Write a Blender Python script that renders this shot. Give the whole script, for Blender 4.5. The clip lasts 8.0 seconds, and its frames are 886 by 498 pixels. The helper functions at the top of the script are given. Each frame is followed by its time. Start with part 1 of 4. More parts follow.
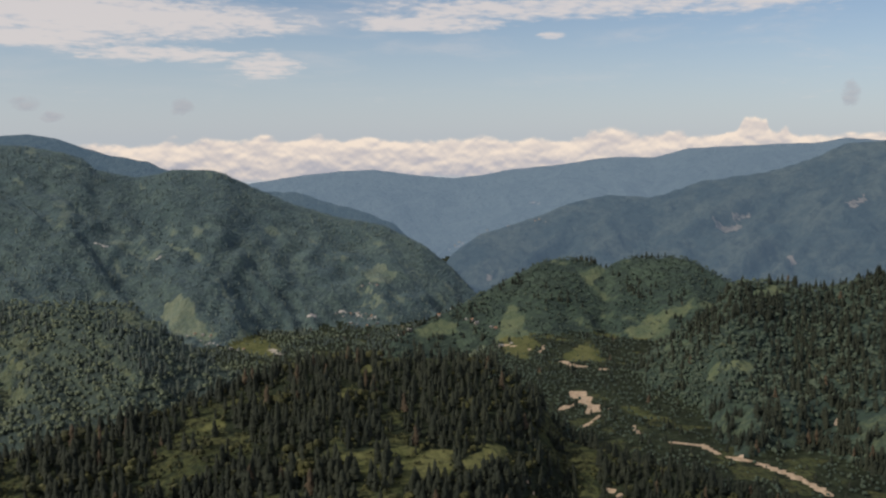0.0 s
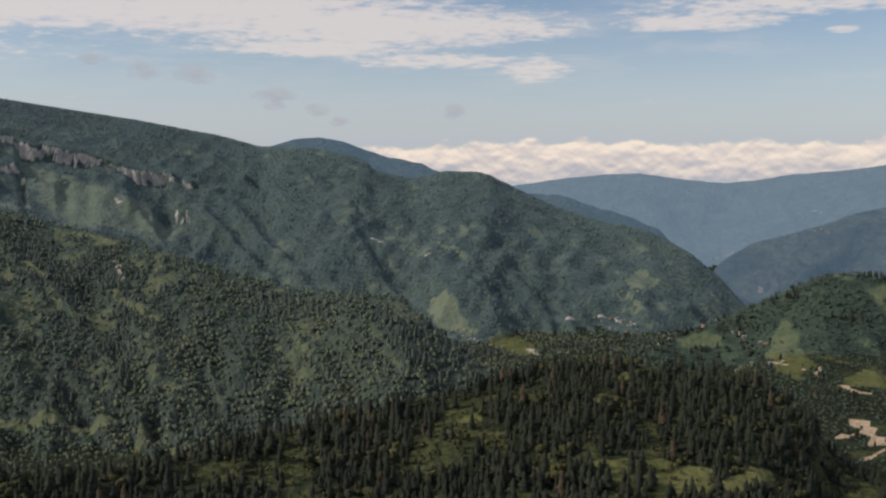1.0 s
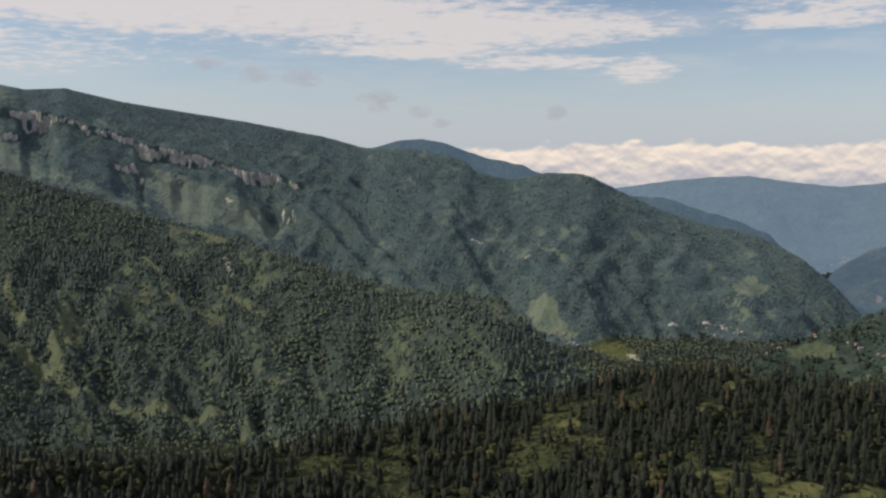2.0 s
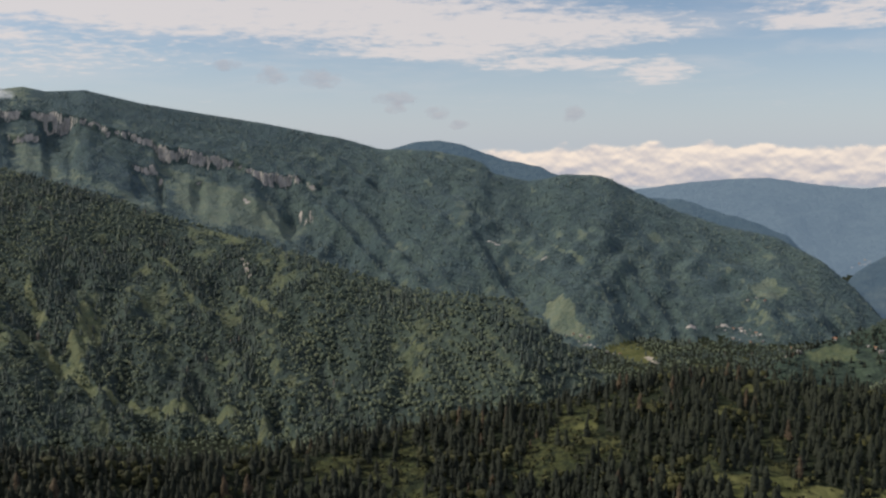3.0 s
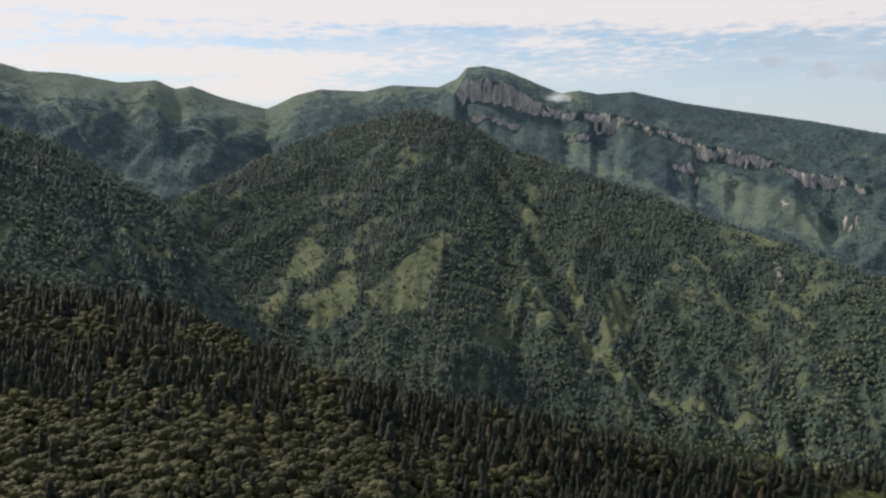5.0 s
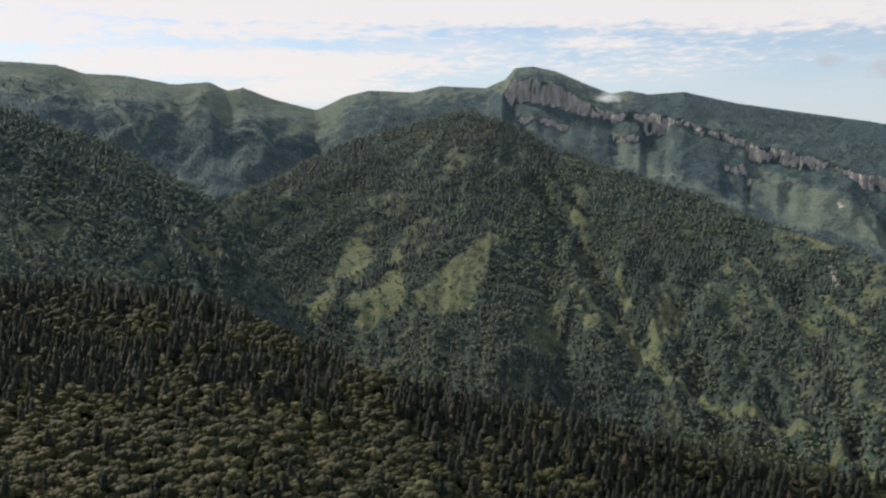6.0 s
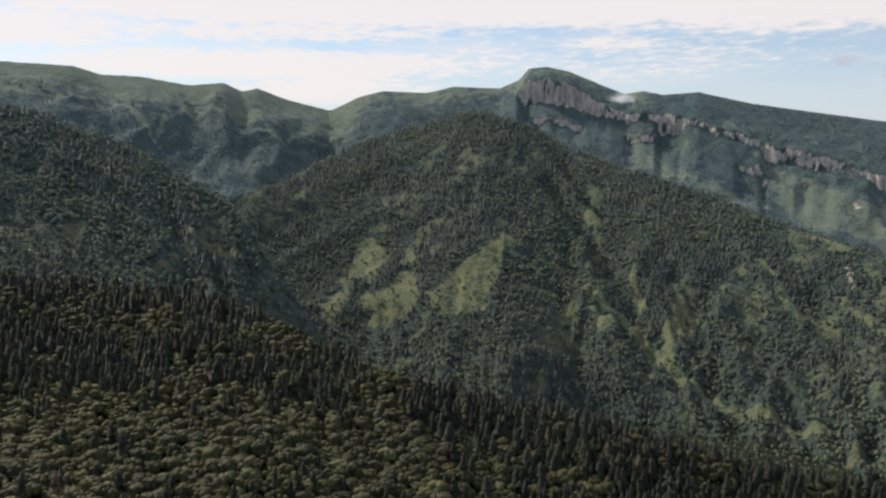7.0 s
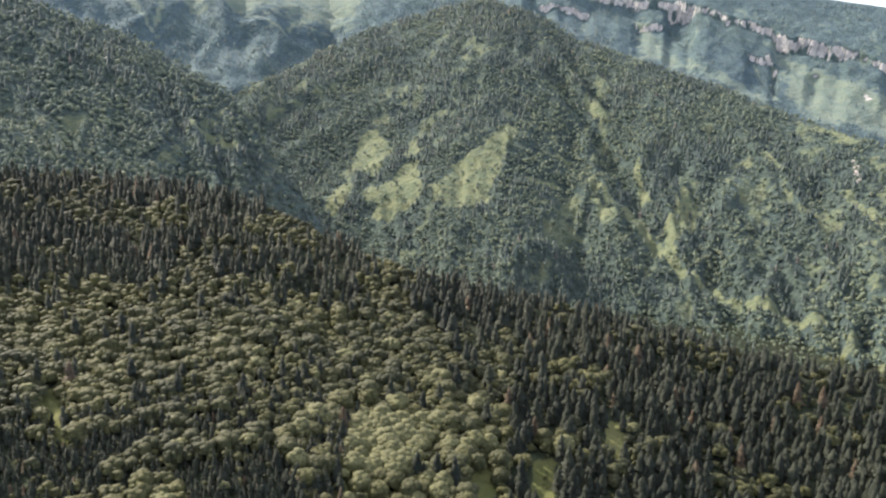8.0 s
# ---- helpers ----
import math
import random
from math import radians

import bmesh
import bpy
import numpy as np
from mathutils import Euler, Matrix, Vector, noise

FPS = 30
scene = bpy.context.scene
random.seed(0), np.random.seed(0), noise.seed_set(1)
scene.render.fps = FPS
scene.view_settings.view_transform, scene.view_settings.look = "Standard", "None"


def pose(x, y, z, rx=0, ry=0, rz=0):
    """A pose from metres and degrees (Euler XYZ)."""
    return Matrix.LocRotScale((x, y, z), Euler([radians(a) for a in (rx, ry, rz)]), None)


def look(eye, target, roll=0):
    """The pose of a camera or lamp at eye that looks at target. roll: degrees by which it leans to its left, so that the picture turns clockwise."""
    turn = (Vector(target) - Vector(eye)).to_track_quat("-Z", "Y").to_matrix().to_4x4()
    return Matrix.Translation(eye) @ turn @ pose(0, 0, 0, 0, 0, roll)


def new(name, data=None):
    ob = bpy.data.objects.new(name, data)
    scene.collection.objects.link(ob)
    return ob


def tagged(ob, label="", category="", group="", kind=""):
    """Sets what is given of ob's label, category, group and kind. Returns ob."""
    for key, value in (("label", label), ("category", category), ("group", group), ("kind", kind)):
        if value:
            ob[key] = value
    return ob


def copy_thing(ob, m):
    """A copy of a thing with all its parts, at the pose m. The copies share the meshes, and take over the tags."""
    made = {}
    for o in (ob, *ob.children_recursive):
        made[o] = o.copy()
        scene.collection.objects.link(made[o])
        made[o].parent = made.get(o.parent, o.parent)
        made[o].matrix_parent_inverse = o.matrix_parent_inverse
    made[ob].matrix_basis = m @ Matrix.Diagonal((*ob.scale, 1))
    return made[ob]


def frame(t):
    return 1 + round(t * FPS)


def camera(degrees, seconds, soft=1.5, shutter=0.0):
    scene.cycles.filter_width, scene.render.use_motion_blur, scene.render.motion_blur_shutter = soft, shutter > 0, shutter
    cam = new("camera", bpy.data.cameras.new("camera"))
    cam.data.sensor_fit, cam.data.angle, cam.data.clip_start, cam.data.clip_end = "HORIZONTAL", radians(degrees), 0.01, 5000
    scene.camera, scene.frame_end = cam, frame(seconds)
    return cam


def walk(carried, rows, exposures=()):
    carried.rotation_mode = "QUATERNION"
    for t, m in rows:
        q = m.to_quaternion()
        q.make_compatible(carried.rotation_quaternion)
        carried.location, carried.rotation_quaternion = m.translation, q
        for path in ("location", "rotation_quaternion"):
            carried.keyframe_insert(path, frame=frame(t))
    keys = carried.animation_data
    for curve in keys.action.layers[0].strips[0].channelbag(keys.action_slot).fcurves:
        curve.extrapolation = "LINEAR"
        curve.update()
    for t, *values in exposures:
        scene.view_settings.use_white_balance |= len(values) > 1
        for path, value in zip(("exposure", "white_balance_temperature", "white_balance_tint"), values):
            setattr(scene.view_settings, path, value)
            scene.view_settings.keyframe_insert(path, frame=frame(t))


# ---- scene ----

# ---------------------------------------------------------------- camera
# A drone that hovers on the spot, pans to its left and at last tilts down.
EYE = 240.0
cam = camera(55.0, 8.0, soft=2.35)
ROWS = [  # seconds, pan to the left, tilt
    (0.0, 0.0, -7.5), (0.3, 0.06, -7.5), (0.4, 3.35, -7.43), (0.5, 8.9, -7.36), (0.6, 13.53, -7.31), (0.8, 16.48, -7.31),
    (1.0, 17.58, -7.31), (1.5, 18.91, -7.32), (1.7, 23.64, -7.31), (2.8, 24.96, -7.13), (3.0, 25.49, -7.11), (3.5, 28.76, -7.1),
    (4.0, 31.97, -7.1), (4.4, 35.44, -7.13), (4.6, 43.63, -7.17), (4.8, 55.25, -7.17), (4.9, 59.8, -7.18), (5.0, 60.38, -7.19),
    (5.2, 61.13, -7.18), (6.3, 64.02, -7.14), (6.5, 64.25, -7.14), (7.0, 64.48, -7.1), (7.2, 64.5, -9.57), (7.5, 64.72, -10.49),
    (7.8, 64.73, -14.28), (8.0, 64.73, -14.31),
]
walk(cam, [(t, pose(0, 0, EYE, 90 + tilt, 0, pan)) for t, pan, tilt in ROWS],
     exposures=[(0.0, -0.05, 6250, 10), (1.5, 0.0, 6250, 10), (3.5, 0.03, 6200, 10), (4.6, 0.1, 6250, 10), (5.0, 0.3, 6250, 10), (7.1, 0.38, 6250, 10), (7.5, 0.5, 6250, 10), (7.6, 0.7, 6250, 11),
                (7.8, 1.6, 6150, 12), (8.0, 1.8, 6150, 12)])

# ---------------------------------------------------------------- sky and sun
SUN_AZ, SUN_EL = 114.0, 37.0  # degrees to the left of straight ahead, degrees up


def toward(az, el):
    a, e = radians(az), radians(el)
    return Vector((-math.sin(a) * math.cos(e), math.cos(a) * math.cos(e), math.sin(e)))


class Nodes:
    """Short hand for node trees."""

    def __init__(self, tree):
        self.tree = tree
        tree.nodes.clear()

    def add(self, kind, **values):
        n = self.tree.nodes.new(kind)
        for k, v in values.items():
            if k in n.inputs:
                n.inputs[k].default_value = v
        return n

    def link(self, a, b):
        self.tree.links.new(a, b)

    def math(self, op, a, b=None, clamp=False):
        n = self.tree.nodes.new("ShaderNodeMath")
        n.operation, n.use_clamp = op, clamp
        for i, v in enumerate((a, b)):
            if v is None:
                continue
            if isinstance(v, (int, float)):
                n.inputs[i].default_value = v
            else:
                self.link(v, n.inputs[i])
        return n.outputs[0]

    def mix(self, fac, a, b):
        n = self.tree.nodes.new("ShaderNodeMix")
        n.data_type = "RGBA"
        for i, v in ((0, fac), (6, a), (7, b)):
            if isinstance(v, (int, float)):
                n.inputs[i].default_value = v
            elif isinstance(v, tuple):
                n.inputs[i].default_value = (*v, 1)
            else:
                self.link(v, n.inputs[i])
        return n.outputs[2]

    def noise(self, vec, scale, detail=4, rough=0.6, dist=0.0):
        n = self.add("ShaderNodeTexNoise", Scale=scale, Detail=detail, Roughness=rough, Distortion=dist)
        if vec is not None:
            self.link(vec, n.inputs["Vector"])
        return n.outputs["Fac"]

    def ramp(self, fac, lo, hi, smooth=True):
        n = self.tree.nodes.new("ShaderNodeMapRange")
        n.interpolation_type = "SMOOTHSTEP" if smooth else "LINEAR"
        n.inputs["From Min"].default_value, n.inputs["From Max"].default_value = lo, hi
        self.link(fac, n.inputs["Value"])
        return n.outputs["Result"]

    def attr(self, name):
        n = self.tree.nodes.new("ShaderNodeAttribute")
        n.attribute_name = name
        return n.outputs["Fac"]


world = bpy.data.worlds.new("sky")
scene.world = world
world.use_nodes = True
w = Nodes(world.node_tree)
sky = w.add("ShaderNodeTexSky")
sky.sky_type, sky.sun_disc = "NISHITA", False
sky.sun_elevation, sky.sun_rotation = radians(SUN_EL), radians(-SUN_AZ)
sky.altitude, sky.dust_density, sky.air_density, sky.ozone_density = 1500, 1.5, 1.0, 1.5
coord = w.add("ShaderNodeTexCoord").outputs["Generated"]
sep = w.add("ShaderNodeSeparateXYZ")
w.link(coord, sep.inputs[0])
up = w.math("MAXIMUM", sep.outputs["Z"], 0.0)
flat = w.math("ADD", up, 0.09)
comb = w.add("ShaderNodeCombineXYZ")
w.link(w.math("DIVIDE", sep.outputs["X"], flat), comb.inputs["X"])
w.link(w.math("DIVIDE", sep.outputs["Y"], flat), comb.inputs["Y"])
sheet = w.noise(comb.outputs[0], 0.9, 7, 0.62, 0.3)
tufts = w.noise(comb.outputs[0], 8.0, 6, 0.62, 0.2)
# long streaks of high cloud: bearing to the left, height angle, half length, half depth, density
STREAKS = [(19.7, 7.15, 8.7, 0.98, 1.0),
           (18.0, 5.17, 4.9, 0.45, 0.9),
           (11.6, 4.62, 2.1, 0.75, 0.75),
           (0.9, 7.34, 4.5, 0.53, 0.95),
           (-9.7, 8.28, 12.5, 0.68, 0.8),
           (25.7, 5.97, 5.7, 0.6, 0.9),
           (39.2, 8.1, 16.2, 1.28, 1.0),
           (24.5, 7.26, 12.5, 1.36, 0.85),
           (25.9, 5.83, 7.2, 0.38, 0.8),
           (51.8, 5.88, 12.5, 1.51, 0.5),
           (62.9, 8.69, 37.0, 1.13, 1.24),
           (74.0, 7.31, 12.5, 0.83, 0.82),
           (75.5, 4.98, 12.8, 0.91, 1.08),
           (71.8, 3.47, 7.2, 1.13, 0.87),
           (53.4, 6.3, 3.8, 0.53, 0.8),
           (95.4, 6.97, 11.3, 1.13, 1.08),
           (28.0, 7.9, 3.5, 0.3, 0.8),
           (20.0, 7.6, 1.2, 0.15, 0.7),
           (-7.0, 6.55, 0.8, 0.2, 0.9)]
turned = w.math("MULTIPLY", w.math("ARCTAN2", w.math("MULTIPLY", sep.outputs["X"], -1.0), sep.outputs["Y"]), 180 / math.pi)
raised = w.math("MULTIPLY", w.math("ARCSINE", sep.outputs["Z"]), 180 / math.pi)
ragged = w.math("MULTIPLY", w.math("SUBTRACT", sheet, 0.5), 1.3)
streaks = w.math("MULTIPLY", w.math("SUBTRACT", sheet, 0.5), 0.2)
for s_az, s_el, s_long, s_deep, s_dense in STREAKS:
    across = w.math("POWER", w.math("DIVIDE", w.math("SUBTRACT", turned, s_az), s_long), 2)
    upward = w.math("POWER", w.math("DIVIDE", w.math("SUBTRACT", raised, s_el), s_deep), 2)
    body = w.math("SUBTRACT", 1.0, w.math("MULTIPLY", w.math("ADD", across, upward), 0.42))
    streaks = w.math("MAXIMUM", streaks, w.math("MULTIPLY", body, s_dense))
# the rest of the sky, out to the zenith, has the same broken sheet
wide_sheet = w.math("MULTIPLY", w.ramp(raised, 13.0, 22.0), w.math("MULTIPLY", sheet, 1.1))
streaks = w.math("MAXIMUM", streaks, wide_sheet)
mottled = w.math("ADD", ragged, w.math("MULTIPLY", w.math("SUBTRACT", tufts, 0.5), 1.7))
cloud = w.math("MULTIPLY", w.ramp(w.math("ADD", streaks, mottled), 0.18, 0.85), w.ramp(sep.outputs["Z"], 0.02, 0.06))
thin = w.math("MULTIPLY", w.ramp(w.math("ADD", sheet, w.math("MULTIPLY", sep.outputs["X"], -0.10)), 0.46, 0.72), 0.48)
cloud = w.math("MAXIMUM", cloud, w.math("MULTIPLY", thin, w.ramp(sep.outputs["Z"], 0.03, 0.12)))
haze = w.ramp(sep.outputs["Z"], 0.16, -0.02)
clear = w.mix(w.math("ADD", w.math("MULTIPLY", haze, 0.62), 0.16), sky.outputs[0], (5.75, 6.1, 6.55))
both = w.mix(w.math("MULTIPLY", cloud, 0.85), clear, (8.3, 7.45, 6.95))
bg = w.add("ShaderNodeBackground", Strength=0.09)
w.link(both, bg.inputs["Color"])
wout = w.add("ShaderNodeOutputWorld")
w.link(bg.outputs[0], wout.inputs["Surface"])

sun = new("sun", bpy.data.lights.new("sun", "SUN"))
sun.data.energy, sun.data.angle, sun.data.color = 3.3, radians(1.5), (1.0, 0.86, 0.66)
sun.matrix_world = look(toward(SUN_AZ, SUN_EL) * 3000, (0, 0, 0))


# ---------------------------------------------------------------- materials
def material(name):
    m = bpy.data.materials.new(name)
    m.use_nodes = True
    return m, Nodes(m.node_tree)


def finish(n, color, rough=0.9, bump=None, strength=0.4, distance=1.0, spec=0.2, haze_sheen=0.0):
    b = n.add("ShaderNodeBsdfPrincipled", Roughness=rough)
    # Sheen, tinted blue, stands in for haze over the farther slopes
    b.inputs["Sheen Weight"].default_value, b.inputs["Sheen Roughness"].default_value = haze_sheen, 0.9
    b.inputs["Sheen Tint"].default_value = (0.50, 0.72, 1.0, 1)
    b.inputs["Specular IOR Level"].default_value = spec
    if isinstance(color, tuple):
        b.inputs["Base Color"].default_value = (*color, 1)
    else:
        n.link(color, b.inputs["Base Color"])
    if bump is not None:
        k = n.add("ShaderNodeBump", Strength=strength, Distance=distance)
        n.link(bump, k.inputs["Height"])
        n.link(k.outputs[0], b.inputs["Normal"])
    o = n.add("ShaderNodeOutputMaterial")
    n.link(b.outputs[0], o.inputs["Surface"])
    return b


def position(n):
    return n.add("ShaderNodeNewGeometry").outputs["Position"]


def land(name, forest, forest2, grass, grass2, canopy=9.0, relief=1.0, haze_sheen=0.0):
    """Scrub and forest floor, with meadow, rock and gravel where the mesh says so."""
    m, n = material(name)
    p = position(n)
    big, mid, fine = n.noise(p, 1 / 160, 5), n.noise(p, 1 / 30, 4), n.noise(p, 1 / 5, 3)
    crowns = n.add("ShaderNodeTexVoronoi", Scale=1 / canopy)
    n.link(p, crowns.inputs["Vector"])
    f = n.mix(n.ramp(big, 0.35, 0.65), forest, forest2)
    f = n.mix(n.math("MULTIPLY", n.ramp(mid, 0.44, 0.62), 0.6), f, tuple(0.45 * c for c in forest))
    # Shade between crowns put into the colour: cells darken away from their centres
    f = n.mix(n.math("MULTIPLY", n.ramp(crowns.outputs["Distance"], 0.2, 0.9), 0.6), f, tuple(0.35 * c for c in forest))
    g = n.mix(n.ramp(mid, 0.3, 0.7), grass, grass2)
    g = n.mix(n.math("MULTIPLY", n.ramp(fine, 0.5, 0.75), 0.5), g, forest2)
    c = n.mix(n.ramp(n.math("ADD", n.attr("meadow"), n.math("MULTIPLY", n.math("SUBTRACT", fine, 0.5), 0.5)), 0.35, 0.6), f, g)
    streak = n.add("ShaderNodeMapping")
    streak.inputs["Scale"].default_value = (1 / 14, 1 / 14, 1 / 60)
    n.link(p, streak.inputs["Vector"])
    strata = n.noise(streak.outputs[0], 1.0, 5, 0.7)
    rock = n.mix(n.ramp(strata, 0.35, 0.65), (0.22, 0.208, 0.19), (0.46, 0.42, 0.37))
    c = n.mix(n.ramp(n.math("ADD", n.attr("rock"), n.math("MULTIPLY", n.math("SUBTRACT", mid, 0.5), 0.8)), 0.42, 0.58), c, rock)
    gravel = n.mix(n.ramp(fine, 0.3, 0.7), (0.31, 0.235, 0.165), (0.48, 0.385, 0.285))
    c = n.mix(n.ramp(n.math("ADD", n.attr("gravel"), n.math("MULTIPLY", n.math("SUBTRACT", fine, 0.5), 0.5)), 0.45, 0.6), c, gravel)
    h = n.math("SUBTRACT", n.math("MULTIPLY", fine, 1.0), n.math("MULTIPLY", crowns.outputs["Distance"], 1.2))
    finish(n, c, 0.95, h, 0.6, 3.0 * relief, 0.1, haze_sheen)
    return m


def far_land(name, colour, colour2, haze_glow, mottle):
    """A range so far off that haze, painted as emission, gives most of its colour."""
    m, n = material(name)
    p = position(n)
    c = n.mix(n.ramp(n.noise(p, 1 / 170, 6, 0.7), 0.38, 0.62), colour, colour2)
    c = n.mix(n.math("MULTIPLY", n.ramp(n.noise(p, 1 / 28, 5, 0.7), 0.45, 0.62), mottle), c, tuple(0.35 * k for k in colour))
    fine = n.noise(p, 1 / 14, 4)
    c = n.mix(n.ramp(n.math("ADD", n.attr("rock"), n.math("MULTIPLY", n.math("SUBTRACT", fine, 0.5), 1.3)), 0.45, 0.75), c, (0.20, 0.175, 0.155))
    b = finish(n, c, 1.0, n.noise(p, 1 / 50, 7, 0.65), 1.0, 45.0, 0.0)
    b.inputs["Emission Color"].default_value = (*haze_glow, 1)
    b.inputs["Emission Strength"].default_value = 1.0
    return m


def leaf(name, dark, light, warm, grain=0.9, bumpy=0.8, haze_sheen=0.0):
    m, n = material(name)
    p = position(n)
    tint = n.attr("tint")
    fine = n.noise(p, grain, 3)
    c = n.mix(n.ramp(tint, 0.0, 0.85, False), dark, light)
    c = n.mix(n.ramp(tint, 0.93, 0.97), c, warm)
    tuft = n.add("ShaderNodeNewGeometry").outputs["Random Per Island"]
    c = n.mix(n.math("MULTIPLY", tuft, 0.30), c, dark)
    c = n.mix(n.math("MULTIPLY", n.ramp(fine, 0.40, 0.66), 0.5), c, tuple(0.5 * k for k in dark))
    finish(n, c, 0.7, fine, bumpy, 1.2, 0.25, haze_sheen)
    return m


def plain(name, a, bcol, scale, rough=0.8):
    m, n = material(name)
    p = position(n)
    f = n.noise(p, scale, 5)
    finish(n, n.mix(n.ramp(f, 0.3, 0.7), a, bcol), rough, f, 0.3, 0.1)
    return m


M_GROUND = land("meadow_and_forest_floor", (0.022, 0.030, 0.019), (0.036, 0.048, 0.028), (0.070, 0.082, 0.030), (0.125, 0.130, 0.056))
# Sheen and paler colours put haze into the hills, spur and ridge
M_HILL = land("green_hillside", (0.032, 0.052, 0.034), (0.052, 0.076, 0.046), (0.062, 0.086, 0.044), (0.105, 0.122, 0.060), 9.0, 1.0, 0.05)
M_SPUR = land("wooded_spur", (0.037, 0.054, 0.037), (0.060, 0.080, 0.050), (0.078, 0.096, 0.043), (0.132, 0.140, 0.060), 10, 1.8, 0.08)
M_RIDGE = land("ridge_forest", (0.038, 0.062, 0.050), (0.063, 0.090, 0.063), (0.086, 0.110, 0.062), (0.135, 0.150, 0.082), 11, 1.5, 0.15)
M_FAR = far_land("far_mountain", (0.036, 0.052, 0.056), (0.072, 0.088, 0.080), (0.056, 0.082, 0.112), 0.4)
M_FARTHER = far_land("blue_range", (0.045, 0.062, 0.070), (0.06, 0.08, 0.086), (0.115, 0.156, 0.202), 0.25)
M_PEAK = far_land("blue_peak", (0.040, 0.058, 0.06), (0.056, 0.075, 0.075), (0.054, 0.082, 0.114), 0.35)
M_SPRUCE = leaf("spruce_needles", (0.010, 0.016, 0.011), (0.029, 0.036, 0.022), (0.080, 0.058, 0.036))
# Last colour: pale leaves, also painting sunlight on the near grove
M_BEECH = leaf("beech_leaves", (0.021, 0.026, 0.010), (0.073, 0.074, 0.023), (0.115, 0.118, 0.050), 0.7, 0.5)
# Leaves farther off are paled, with a blue bloom, to paint in haze
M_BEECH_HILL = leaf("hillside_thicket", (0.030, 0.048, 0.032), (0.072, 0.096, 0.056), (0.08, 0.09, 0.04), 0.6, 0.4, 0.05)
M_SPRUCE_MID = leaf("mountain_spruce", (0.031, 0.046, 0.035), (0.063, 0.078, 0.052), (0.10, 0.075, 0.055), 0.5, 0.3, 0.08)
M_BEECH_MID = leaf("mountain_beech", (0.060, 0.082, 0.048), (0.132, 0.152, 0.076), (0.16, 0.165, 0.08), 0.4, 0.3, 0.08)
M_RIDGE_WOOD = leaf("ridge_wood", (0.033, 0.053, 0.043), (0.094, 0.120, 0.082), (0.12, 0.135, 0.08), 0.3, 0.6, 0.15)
M_BARK = plain("bark", (0.05, 0.035, 0.025), (0.11, 0.085, 0.065), 3.0)


# ---------------------------------------------------------------- the lie of the land
def value_noise(x, y, seed):
    g = np.random.RandomState(seed).rand(256, 256)
    xi, yi = np.floor(x).astype(int), np.floor(y).astype(int)
    fx, fy = x - xi, y - yi
    fx, fy = fx * fx * (3 - 2 * fx), fy * fy * (3 - 2 * fy)
    a, b = g[xi % 256, yi % 256], g[(xi + 1) % 256, yi % 256]
    c, d = g[xi % 256, (yi + 1) % 256], g[(xi + 1) % 256, (yi + 1) % 256]
    return (a * (1 - fx) + b * fx) * (1 - fy) + (c * (1 - fx) + d * fx) * fy


def fbm(x, y, seed, octaves=4, gain=0.5):
    out, amp, total = 0.0, 1.0, 0.0
    for k in range(octaves):
        out = out + amp * value_noise(x * 2 ** k, y * 2 ** k, seed + k)
        total += amp
        amp *= gain
    return out / total


def ridged(x, y, seed, octaves=4):
    out, amp, total = 0.0, 1.0, 0.0
    for k in range(octaves):
        out = out + amp * (1 - np.abs(2 * value_noise(x * 2 ** k, y * 2 ** k, seed + k) - 1))
        total += amp
        amp *= 0.5
    return out / total


def step(v, lo, hi):
    t = np.clip((v - lo) / (hi - lo), 0, 1)
    return t * t * (3 - 2 * t)


